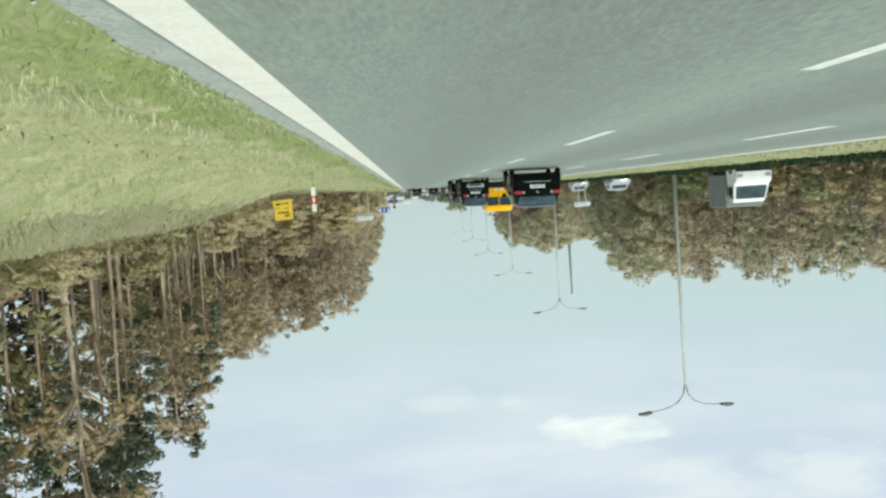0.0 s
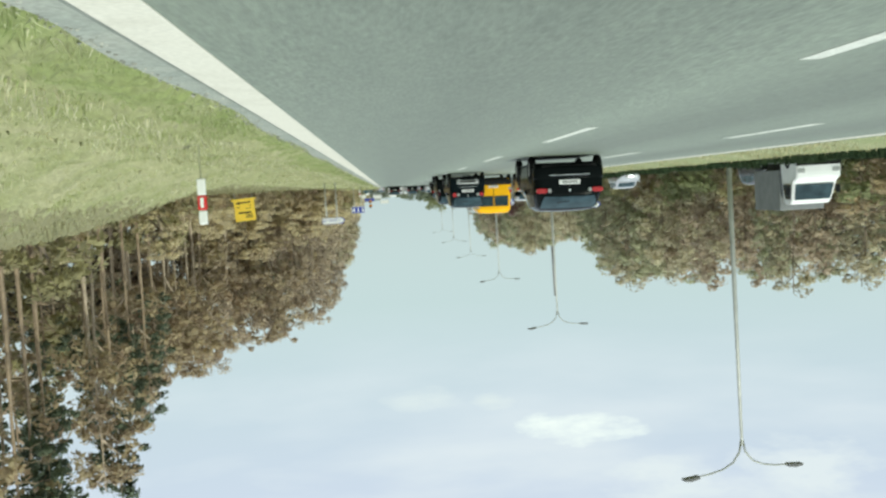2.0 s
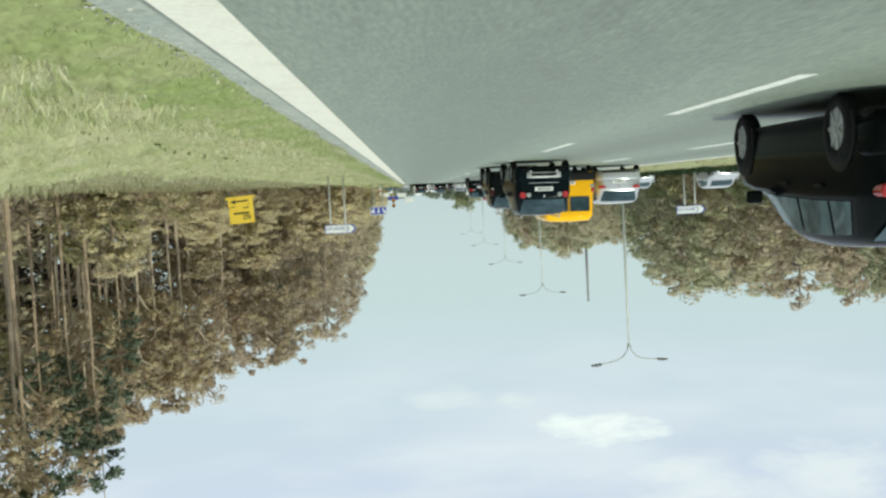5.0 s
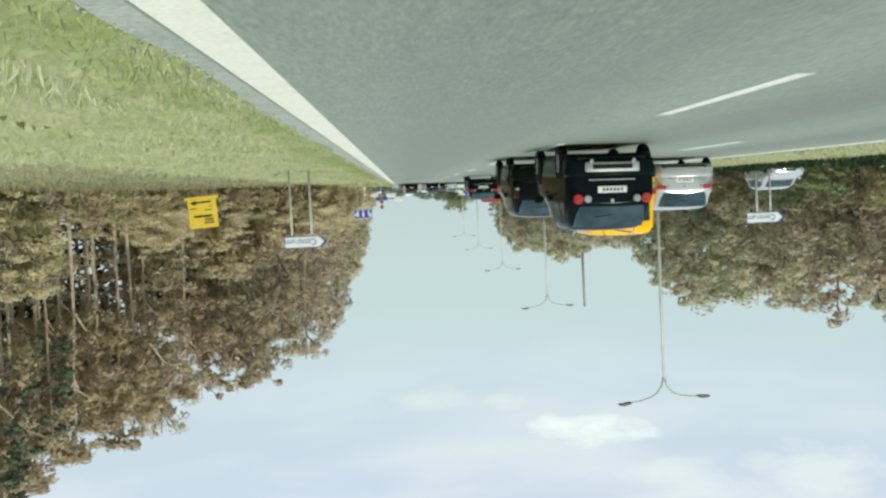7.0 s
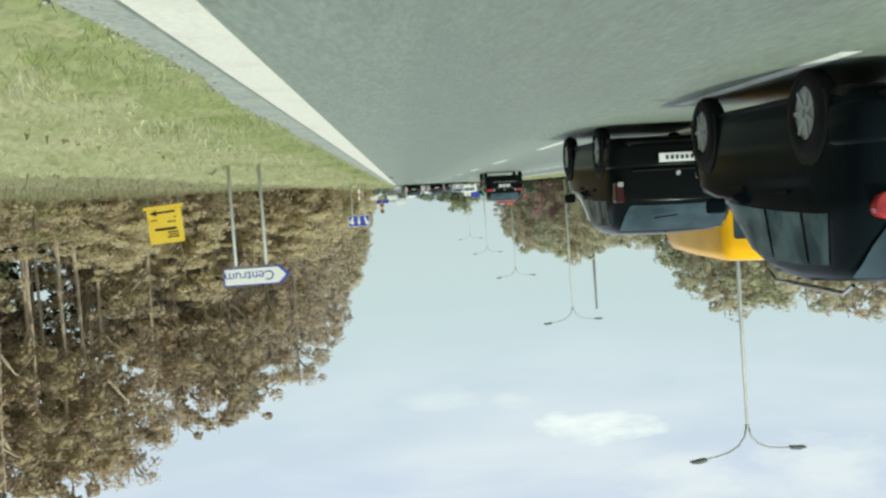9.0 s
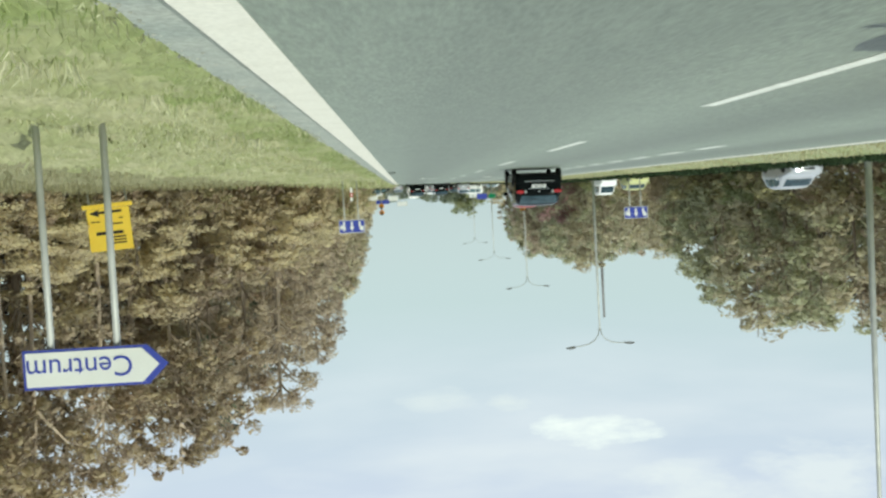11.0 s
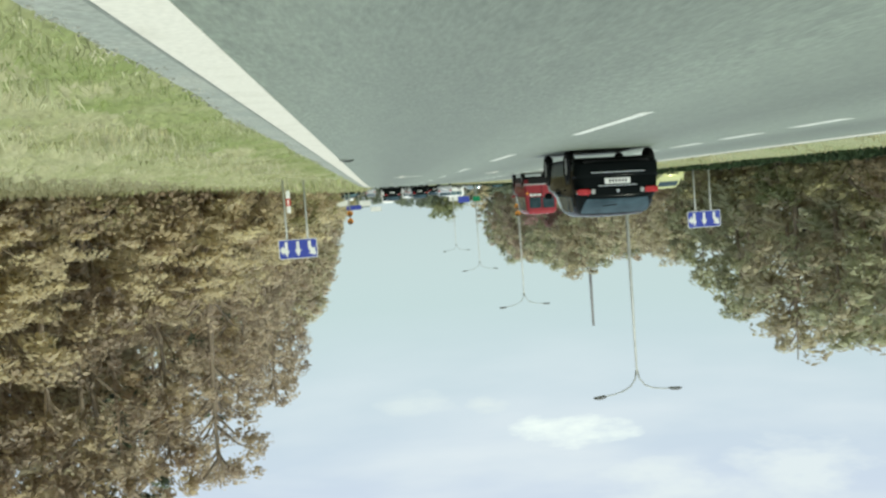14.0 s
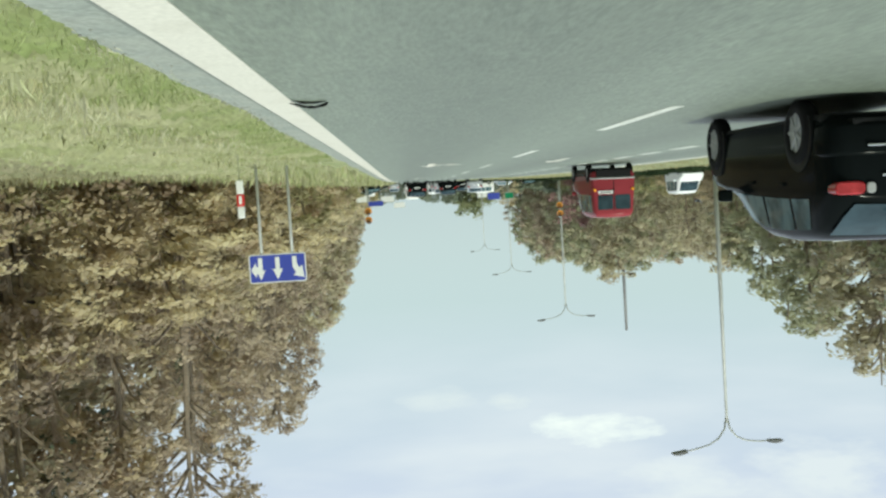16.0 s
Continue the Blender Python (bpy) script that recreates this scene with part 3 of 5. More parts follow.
def gravel(name, count, y0, y1, seed, label):
    """Loose pale stones along the broken edge of the asphalt."""
    rng = np.random.default_rng(seed)
    y = rng.uniform(y0, y1, count)
    x = np.array([road_edge(ROAD_R, v) for v in y]) + rng.normal(0.0, 0.055, count)
    r = 0.003 + 0.011 * rng.random(count) ** 3
    co, faces = [], []
    for a, b, s in zip(x.tolist(), y.tolist(), r.tolist()):
        z = max(ground_z(a, b), road_z(a, b) - 0.006 if a < ROAD_R else -9.0) + s * 0.4
        k = len(co)
        turn = 6.3 * ((a * 37.0) % 1.0)
        for i in range(4):
            q = turn + i * math.pi / 2
            co.append((a + s * math.cos(q), b + 1.3 * s * math.sin(q), z))
        co.append((a, b, z + s * 0.75))
        co.append((a, b, z - s * 0.75))
        for i in range(4):
            faces.append((k + i, k + (i + 1) % 4, k + 4))
            faces.append((k + (i + 1) % 4, k + i, k + 5))
    me = bpy.data.meshes.new(name)
    me.from_pydata(co, [], faces)
    me.materials.append(STONE)
    return tagged(new(name, me), label, "gravel", kind="stuff")


gravel("gravel", 9000, 2, 118, 41, "loose pale gravel along the asphalt's edge")

# ---- trees ----
def leaf_cloud(centres, sizes, per, leaf, seed, flat=0.7):
    """Many small leaves, each a bent pair of faces, gathered in clumps."""
    rng = np.random.default_rng(seed)
    c = np.repeat(np.array(centres), per, axis=0)
    s = np.repeat(np.array(sizes), per)
    n = len(c)
    off = rng.normal(0, 1, (n, 3))
    off /= np.maximum(np.linalg.norm(off, axis=1, keepdims=True), 1e-6)
    off *= (rng.random((n, 1)) ** 0.3) * s[:, None]
    off[:, 2] *= flat
    p = c + off
    # each leaf faces outwards from its clump, more or less
    k = off / np.maximum(s[:, None], 1e-6) + rng.normal(0, 0.15, (n, 3)) + np.array([[0, 0, 0.7]])
    k /= np.maximum(np.linalg.norm(k, axis=1, keepdims=True), 1e-6)
    u = np.cross(k, rng.normal(0, 1, (n, 3)))
    u /= np.maximum(np.linalg.norm(u, axis=1, keepdims=True), 1e-6)
    w = np.cross(k, u)
    size = leaf * rng.uniform(0.5, 1.35, (n, 1))
    co = np.empty((n, 4, 3))
    co[:, 0] = p - u * size
    co[:, 1] = p + w * size * 0.6 - k * size * 0.12
    co[:, 2] = p + u * size
    co[:, 3] = p - w * size * 0.6 - k * size * 0.12
    base = np.arange(n)[:, None] * 4
    faces = (base + np.array([[0, 1, 2]])).tolist() + (base + np.array([[0, 2, 3]])).tolist()
    return co.reshape(-1, 3).tolist(), faces


def cloud_object(name, data, mat, parent=None):
    me = bpy.data.meshes.new(name)
    me.from_pydata(data[0], [], data[1])
    me.materials.append(mat)
    ob = new(name, me)
    if parent:
        ob.parent = parent
    return ob


def tree(name, label, height, bare, spread, bark, leaves, seed, clumps=60, per=34, leaf=0.24, trunk_r=0.16, shape="round", tuft=1.0):
    """A tree of that height, standing at the origin: tapered trunk with limbs, and a crown of leaf clumps at the limbs' ends."""
    rng = random.Random(seed)
    root = thing(name, pose(0, 0, 0), label, "tree" if height > 5 else "bush", "trees of the wood")
    bm = bmesh.new()
    pts, radii = [], []
    lx, ly = rng.uniform(-0.5, 0.5), rng.uniform(-0.5, 0.5)
    for i in range(7):
        u = i / 6
        pts.append((lx * u * u + 0.12 * rng.uniform(-1, 1) * u, ly * u * u + 0.12 * rng.uniform(-1, 1) * u, -0.3 + (height * 0.97 + 0.3) * u))
        radii.append(trunk_r * (1.0 - 0.88 * u) + 0.012)
    add_tube(bm, pts, radii, 7)

    def axis(z):
        u = min(max(z / height, 0), 0.999) * 6
        i = int(u)
        return Vector(pts[i]).lerp(Vector(pts[i + 1]), u - i)

    centres, sizes = [], []
    for k in range(clumps):
        u = rng.random()
        z = height * (bare + (0.97 - bare) * u)
        if shape in ("round", "spray"):
            r = spread * (0.35 + 0.65 * math.sin(math.pi * (0.12 + 0.83 * u)))
        elif shape == "pine":
            r = spread * (1.0 - 0.62 * u) * (0.55 + 0.45 * rng.random())
        else:
            r = spread * (1.0 - 0.5 * u)
        a = rng.uniform(0, math.tau)
        reach = r * rng.uniform(0.35, 1.0)
        tip = axis(z) + Vector((math.cos(a) * reach, math.sin(a) * reach, rng.uniform(-0.2, 0.5)))
        if k % 4 == 0:
            start = axis(max(z - reach * 0.6, height * bare * 0.8))
            mid = start.lerp(tip, 0.55) + Vector((0, 0, 0.15 * reach))
            add_tube(bm, [start, mid, tip], [0.05 + 0.012 * height * 0.2, 0.04, 0.015], 4, False)
        centres.append(tuple(tip))
        sizes.append(tuft * rng.uniform(0.5, 1.0) * (0.16 * spread + 0.45))
    if shape == "pine":
        for k in range(9):
            z = height * (0.25 + 0.4 * rng.random())
            a = rng.uniform(0, math.tau)
            s = axis(z)
            add_tube(bm, [s, s + Vector((math.cos(a) * 0.7, math.sin(a) * 0.7, 0.15)), s + Vector((math.cos(a) * 1.3, math.sin(a) * 1.3, 0.05))], [0.03, 0.02, 0.008], 4, False)
    part("trunk", bm, bark, root)
    cloud_object("crown", leaf_cloud(centres, sizes, per, leaf, seed + 100, {"pine": 0.55, "spray": 0.42}.get(shape, 0.7)), leaves, root)
    return root


def bush(label, height, spread, leaves, seed, clumps=26, per=40, leaf=0.17):
    return tree("bush", label, height, 0.05, spread, BARK_BROWN, leaves, seed, clumps, per, leaf, 0.05, "round")


PINES = [tree("pine_tree", "tall pine with a bare pale trunk and dark crown", h, b, s, BARK_PINE, LEAF_PINE, 10 + i, 36, 44, 0.16, 0.115, "pine", 0.8) for i, (h, b, s) in enumerate(((18, 0.6, 2.6), (18, 0.52, 2.9), (18, 0.66, 2.3)))]
BROWNS = [tree("oak_tree", "leafy oak with brown withering leaves at the wood's edge", h, b, s, BARK_BROWN, LEAF_BROWN, 30 + i, 74, 46, 0.18, 0.2, tuft=0.85) for i, (h, b, s) in enumerate(((14, 0.14, 3.3), (14, 0.2, 2.9), (14, 0.1, 3.7)))]
TALLS = [tree("tall_oak_tree", "tall tree with a bare pale stem and thin brown crown", h, b, s, BARK_PALE, LEAF_BROWN, 40 + i, 50, 44, 0.14, 0.115, tuft=0.72) for i, (h, b, s) in enumerate(((14, 0.52, 2.7), (14, 0.6, 2.3), (14, 0.48, 2.9)))]
REDS = [tree("red_oak_tree", "oak with reddish brown leaves and a ragged crown", h, b, s, BARK_BROWN, LEAF_RED, 45 + i, 90, 40, 0.125, 0.2, tuft=0.66) for i, (h, b, s) in enumerate(((14, 0.12, 3.5), (14, 0.2, 3.0)))]
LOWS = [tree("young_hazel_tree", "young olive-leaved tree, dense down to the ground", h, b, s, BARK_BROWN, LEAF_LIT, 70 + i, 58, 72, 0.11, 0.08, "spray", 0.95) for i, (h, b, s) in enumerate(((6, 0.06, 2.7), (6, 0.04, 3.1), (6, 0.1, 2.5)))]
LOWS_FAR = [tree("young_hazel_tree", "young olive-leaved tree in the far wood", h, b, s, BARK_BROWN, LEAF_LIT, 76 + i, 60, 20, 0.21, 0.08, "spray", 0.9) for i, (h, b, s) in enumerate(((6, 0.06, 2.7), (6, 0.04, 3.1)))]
OLIVES = [tree("maple_tree", "olive-leaved broad tree at the wood's edge", h, b, s, BARK_BROWN, LEAF_OLIVE, 50 + i, 70, 34, 0.24, 0.18) for i, (h, b, s) in enumerate(((14, 0.16, 3.0), (14, 0.1, 3.4)))]
GREENS = [tree("birch_tree", "slender tree with thin green crown", h, b, s, BARK_BROWN, LEAF_GREEN, 60 + i, 64, 28, 0.22, 0.13) for i, (h, b, s) in enumerate(((14, 0.3, 2.3), (14, 0.24, 2.7)))]
BUSHES = [bush("dense olive undergrowth bush before the wood", 3.6, 2.2, LEAF_OLIVE, 80), bush("brown undergrowth bush before the wood", 3.2, 2.0, LEAF_BROWN, 81), bush("green undergrowth bush before the wood", 2.8, 1.9, LEAF_GREEN, 82)]
FARS = [tree("broad_tree", "broad tree with withering leaves in the far wood", 14, b, s, BARK_BROWN, lv, 90 + i, 60, 34, 0.25, 0.18, tuft=1.05) for i, (b, s, lv) in enumerate(((0.14, 3.3, LEAF_FAR), (0.12, 3.5, LEAF_FAR), (0.2, 3.0, LEAF_RED), (0.14, 3.2, LEAF_FAR_GREEN), (0.26, 2.5, LEAF_FAR_GREEN)))]
FIRST = {id(o): True for o in FARS + LOWS_FAR + PINES + BROWNS + TALLS + REDS + LOWS + OLIVES + GREENS + BUSHES}


def plant(kinds, x, y, height, base, rng, wide=1.0):
    ob = rng.choice(kinds)
    s = height / (18 if ob in PINES else 6 if ob in LOWS + LOWS_FAR else base)
    m = Matrix.LocRotScale((x, y, ground_z(x, y) - 0.05), Euler((0, 0, rng.uniform(0, math.tau))), (s * wide, s * wide, s))
    if FIRST.pop(id(ob), None):
        ob.matrix_basis = m
        return ob
    c = copy_thing(ob, m)
    c.matrix_basis = m
    return c


def steps(table, y):
    for (a, va), (b, vb) in zip(table, table[1:]):
        if y <= b:
            return va + (vb - va) * max(0.0, (y - a) / (b - a))
    return table[-1][1]


# tops of the two woods along the road, above eye height
RIGHT_TOPS = ((30, 21.4), (60, 20.6), (72, 19.6), (84, 18.2), (95, 16.8), (110, 18.2), (128, 19.4), (140, 18.6), (200, 18.2), (250, 17.2), (300, 16), (330, 12), (345, 8))
LEFT_TOPS = ((60, 9.3), (98, 11.2), (138, 14.0), (167, 16.0), (192, 19.2), (208, 17.4), (222, 13), (258, 13.4), (285, 19), (370, 25), (440, 24))
wood = random.Random(5)


def wood_edge(y):
    """Where the trees on the right begin: they come nearer past the yellow board."""
    return 16.0 + 0.9 * smooth((y - 92) / 10) - 8.7 * smooth((y - 122) / 24)


y = 28.0
while y < 342:
    e, top = wood_edge(y), steps(RIGHT_TOPS, y)
    near = y < 92
    if near:
        for row, dx in enumerate((0.8, 3.9, 9.0)):
            kinds = PINES if wood.random() < 0.80 else TALLS + TALLS + BROWNS[:1] + OLIVES[:1]
            plant(kinds, e + dx + wood.uniform(-1.2, 1.6), y + wood.uniform(-1.6, 1.6), top * wood.uniform(0.82, 1.02), 14, wood, 0.95)
        for k in range(2):
            if y > 74 and wood.random() < 0.6:
                continue
            plant(BUSHES[:1] + BUSHES[:2] + LOWS, e - 0.4 + wood.uniform(-0.9, 1.5) + 2.0 * k, y + wood.uniform(-2, 2), wood.uniform(2.2, 4.4), 3.3, wood, 1.1)
    else:
        far = y > 150
        for k in range(2):
            if y < 124 and wood.random() < (0.75 if y < 110 else 0.4):
                continue
            tall = wood.uniform(4.4, 6.2) if k == 0 else wood.uniform(6.4, 8.4)
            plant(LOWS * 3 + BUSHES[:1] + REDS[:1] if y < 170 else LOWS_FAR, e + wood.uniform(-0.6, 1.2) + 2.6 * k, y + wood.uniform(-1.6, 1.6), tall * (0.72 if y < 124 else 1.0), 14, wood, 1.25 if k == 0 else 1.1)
        if y > 112 or wood.random() < 0.35:
            plant(BUSHES[1:2] * 3 + BUSHES[:1], e - 1.6 + wood.uniform(-0.5, 0.6), y + wood.uniform(-2, 2), wood.uniform(1.4, 3.0), 3.3, wood, 1.2)
        if far or y > 136:
            plant(REDS * 3 + TALLS[:1] + BROWNS[:1] if y < 200 else FARS[:3], e + 1.8 + wood.uniform(-1.2, 1.6), y + wood.uniform(-1.5, 1.5), top * wood.uniform(0.72, 1.0), 14, wood, 1.0)
        else:
            plant(TALLS * 2 + PINES, e + 2.2 + wood.uniform(-0.8, 1.2), y + wood.uniform(-1.5, 1.5), top * wood.uniform(0.85, 1.0), 14, wood, 0.95)
        if 90 < y < 140:
            plant(TALLS if y < 122 else REDS, e + 3.8 + wood.uniform(-0.6, 0.6), y + wood.uniform(-1, 1), top * wood.uniform(0.85, 1.0), 14, wood, 0.9)
        plant(TALLS * 3 + PINES * 2 + REDS if y < 200 else FARS, e + 5.6 + wood.uniform(-1.2, 1.2), y + wood.uniform(-2, 2), top * wood.uniform(0.85, 1.0), 14, wood, 1.0)
        if y < 220:
            plant(FARS[:3] + TALLS, e + 9.5 + wood.uniform(-1.2, 1.2), y + wood.uniform(-2, 2), top * wood.uniform(0.74, 0.9), 14, wood, 1.15)
    y += 4.4 if y < 150 else 6.2
y = 62.0
while y < 455:
    top = steps(LEFT_TOPS, y)
    for row, dx in enumerate((0, 6.5)):
        x = -37.0 - dx + wood.uniform(-1.8, 1.8)
        plant(FARS, x, y + wood.uniform(-2, 2), top * wood.uniform(0.78, 1.0), 14, wood, 1.15)
    if wood.random() < 0.75:
        plant(BUSHES, -33.5 + wood.uniform(-1, 1), y + wood.uniform(-2, 2), wood.uniform(2.0, 4.0), 3.3, wood, 1.3)
    y += 5.4 if y < 240 else 8.0


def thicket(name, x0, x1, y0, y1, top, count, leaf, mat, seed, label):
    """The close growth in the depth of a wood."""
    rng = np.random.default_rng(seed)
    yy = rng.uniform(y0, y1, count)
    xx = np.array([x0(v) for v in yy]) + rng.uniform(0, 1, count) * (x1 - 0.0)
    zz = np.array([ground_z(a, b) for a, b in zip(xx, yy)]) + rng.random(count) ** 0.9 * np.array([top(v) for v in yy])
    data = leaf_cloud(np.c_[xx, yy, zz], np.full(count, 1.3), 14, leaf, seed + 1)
    return tagged(cloud_object(name, data, mat), label, "undergrowth", kind="stuff")


# deep growth in shade-coloured leaves, dark behind the gaps between the trees
thicket("deep_wood", lambda v: forest_edge(v) + 12, 5.0, 26, 340, lambda v: (0.92 if v < 64 else 0.72 if v < 90 else 0.58) * steps(RIGHT_TOPS, v), 2400, 0.46, LEAF_DEEP, 7, "dense growth in the depth of the wood, shade put into its dark leaves")
thicket("deep_wood_opposite", lambda v: -52.0, 5.0, 58, 470, lambda v: 0.75 * steps(LEFT_TOPS, v), 2200, 0.55, LEAF_DEEP, 9, "dense growth in the depth of the opposite wood, shade put into its dark leaves")
thicket("low_growth", lambda v: forest_edge(v) + 0.5, 6.0, 26, 340, lambda v: 2.0, 2600, 0.13, LEAF_BROWN, 11, "low brown undergrowth at the wood's edge")
thicket("low_growth_opposite", lambda v: -40.0, 5.0, 58, 450, lambda v: 3.0, 2000, 0.3, LEAF_OLIVE, 13, "low olive undergrowth of the opposite wood")


def far_hedge(name, x0, x1, y0, y1, low, high, count, seed, label):
    rng = np.random.default_rng(seed)
    xx, yy = rng.uniform(x0, x1, count), rng.uniform(y0, y1, count)
    crest = np.array([low + (high - low) * max(0.0, 0.5 + noise.noise((a * 0.16, 3.3, 0)) * 1.2) for a in xx])
    zz = np.array([ground_z(a, b) for a, b in zip(xx, yy)]) + rng.random(count) * crest
    return tagged(cloud_object(name, leaf_cloud(np.c_[xx, yy, zz], np.full(count, 0.8), 16, 0.34, seed + 1), HEDGE), label, "hedge", kind="stuff")


far_hedge("far_hedge", -34, 40, 338, 352, 2.4, 4.4, 1500, 31, "dark green hedge beyond the junction")

# ---- vehicles: built facing +y, rear bumper at y = 0 ----
def section(low, belt, roof, wb, wr):
    """Half of a car's cross-section, from the sill to the roof's middle."""
    return [(wb * 0.90, low - 0.03), (wb * 0.985, low + 0.03), (wb, low + (belt - low) * 0.45), (wb * 0.985, belt - 0.05), (wb * 0.965, belt), (wr + (wb * 0.965 - wr) * 0.10, roof - (roof - belt) * 0.14 - 0.02), (wr * 0.86, roof - 0.012), (wr * 0.45, roof + 0.008), (0.0, roof + 0.014)]


SHAPES = {
    # y, sill, belt, roof, half width at the belt, half width at the roof
    "hatch": ((0, 0.36, 0.90, 0.97, 0.70, 0.60), (0.03, 0.30, 0.93, 1.02, 0.79, 0.66), (0.1, 0.25, 0.95, 1.09, 0.835, 0.70), (0.2, 0.22, 0.96, 1.18, 0.86, 0.73), (0.36, 0.20, 0.96, 1.31, 0.875, 0.745), (0.52, 0.19, 0.96, 1.41, 0.88, 0.755), (0.72, 0.19, 0.96, 1.46, 0.885, 0.76), (1.35, 0.19, 0.95, 1.5, 0.885, 0.765), (2.05, 0.19, 0.93, 1.48, 0.885, 0.765), (2.45, 0.19, 0.92, 1.38, 0.885, 0.745), (3.1, 0.19, 0.9, 0.99, 0.875, 0.74), (3.6, 0.2, 0.84, 0.9, 0.86, 0.7), (3.95, 0.24, 0.72, 0.78, 0.8, 0.62), (4.1, 0.3, 0.62, 0.66, 0.68, 0.52), (4.16, 0.36, 0.54, 0.56, 0.55, 0.42)),
    "estate": ((0, 0.4, 0.8, 0.84, 0.62, 0.54), (0.04, 0.32, 0.92, 0.98, 0.74, 0.64), (0.1, 0.26, 0.98, 1.06, 0.82, 0.68), (0.2, 0.22, 1, 1.22, 0.87, 0.745), (0.42, 0.21, 1, 1.44, 0.89, 0.765), (0.62, 0.21, 1, 1.51, 0.895, 0.775), (1.5, 0.18, 0.98, 1.56, 0.9, 0.785), (2.3, 0.18, 0.95, 1.53, 0.9, 0.785), (2.75, 0.18, 0.94, 1.42, 0.9, 0.765), (3.45, 0.18, 0.92, 1.01, 0.89, 0.76), (4.05, 0.18, 0.86, 0.92, 0.88, 0.72), (4.42, 0.24, 0.74, 0.8, 0.82, 0.64), (4.56, 0.3, 0.64, 0.68, 0.7, 0.54), (4.62, 0.36, 0.56, 0.58, 0.56, 0.44)),
    "van": ((0.0, 0.46, 0.98, 1.76, 0.70, 0.62), (0.04, 0.36, 1.02, 1.86, 0.755, 0.67), (0.12, 0.32, 1.05, 1.92, 0.775, 0.68), (0.50, 0.30, 1.05, 1.95, 0.785, 0.69), (1.40, 0.30, 1.04, 1.97, 0.79, 0.70), (2.60, 0.30, 1.02, 1.94, 0.79, 0.69), (3.05, 0.30, 1.01, 1.80, 0.79, 0.66), (3.75, 0.30, 1.00, 1.11, 0.78, 0.67), (4.25, 0.30, 0.92, 0.98, 0.76, 0.62), (4.48, 0.32, 0.74, 0.80, 0.70, 0.55), (4.60, 0.38, 0.62, 0.66, 0.58, 0.45)),
    "bus": ((0.0, 0.40, 1.15, 2.15, 0.88, 0.82), (0.04, 0.30, 1.18, 2.25, 0.94, 0.86), (0.14, 0.26, 1.20, 2.38, 0.97, 0.89), (0.50, 0.24, 1.20, 2.43, 0.99, 0.90), (2.4, 0.24, 1.19, 2.44, 0.99, 0.90), (4.0, 0.24, 1.18, 2.41, 0.99, 0.89), (4.45, 0.24, 1.16, 2.20, 0.98, 0.84), (5.00, 0.24, 1.12, 1.25, 0.96, 0.82), (5.35, 0.26, 0.95, 1.02, 0.90, 0.74), (5.55, 0.36, 0.66, 0.70, 0.74, 0.58)),
}


def wrap(pts, z0, z1, deep=0.05, soft=0.04):
    """A bumper: a rounded band along a line seen from above."""
    bm = bmesh.new()
    rows_ = []
    for i, (x, y) in enumerate(pts):
        a, b = pts[max(i - 1, 0)], pts[min(i + 1, len(pts) - 1)]
        t = Vector((b[0] - a[0], b[1] - a[1])).normalized()
        n = Vector((t.y, -t.x))
        rows_.append([bm.verts.new((x + n.x * d, y + n.y * d, z)) for d, z in ((-deep, z0 + 0.01), (-0.01, z0), (0.0, z0 + soft), (0.004, (z0 + z1) / 2), (0.0, z1 - soft), (-0.012, z1), (-deep, z1 - 0.005))])
    for a, b in zip(rows_, rows_[1:]):
        for k in range(6):
            bm.faces.new((a[k], a[k + 1], b[k + 1], b[k]))
    bmesh.ops.recalc_face_normals(bm, faces=bm.faces)
    return bm


def wheel(root, x, y, r, width, side):
    """Tyre, rim with spokes, on the axle at (x, y, r)."""
    bm = bmesh.new()
    prof = ((0.62, -0.5), (0.9, -0.5), (0.985, -0.36), (1.0, -0.2), (1.0, 0.2), (0.985, 0.36), (0.9, 0.5), (0.62, 0.5))
    rings = [[bm.verts.new((x + w * width, y + math.cos(k * math.tau / 20) * q * r, r + math.sin(k * math.tau / 20) * q * r)) for k in range(20)] for q, w in prof]
    for a, b in zip(rings, rings[1:] + rings[:1]):
        for k in range(20):
            bm.faces.new((a[k], a[(k + 1) % 20], b[(k + 1) % 20], b[k]))
    bmesh.ops.recalc_face_normals(bm, faces=bm.faces)
    whole = part("wheel", bm, RUBBER, root, smooth=True)
    bm = bmesh.new()
    xo = x + side * width * 0.46
    add_tube(bm, [(xo - side * 0.025, y, r), (xo - side * 0.014, y, r)], r * 0.64, 20)
    for k in range(7):
        a = k * math.tau / 7
        d, e = Vector((0, math.cos(a), math.sin(a))), Vector((0, -math.sin(a), math.cos(a)))
        c = Vector((xo, y, r))
        v = [bm.verts.new(c + d * q * r + e * s * r) for q, s in ((0.1, -0.07), (0.1, 0.07), (0.62, 0.05), (0.62, -0.05))]
        f = bm.faces.new(v)
        ext = bmesh.ops.extrude_face_region(bm, geom=[f])["geom"]
        for g in ext:
            if isinstance(g, bmesh.types.BMVert):
                g.co.x -= side * 0.012
    bmesh.ops.recalc_face_normals(bm, faces=bm.faces)
    part("rim", bm, [RIM], whole, "grey alloy rim")


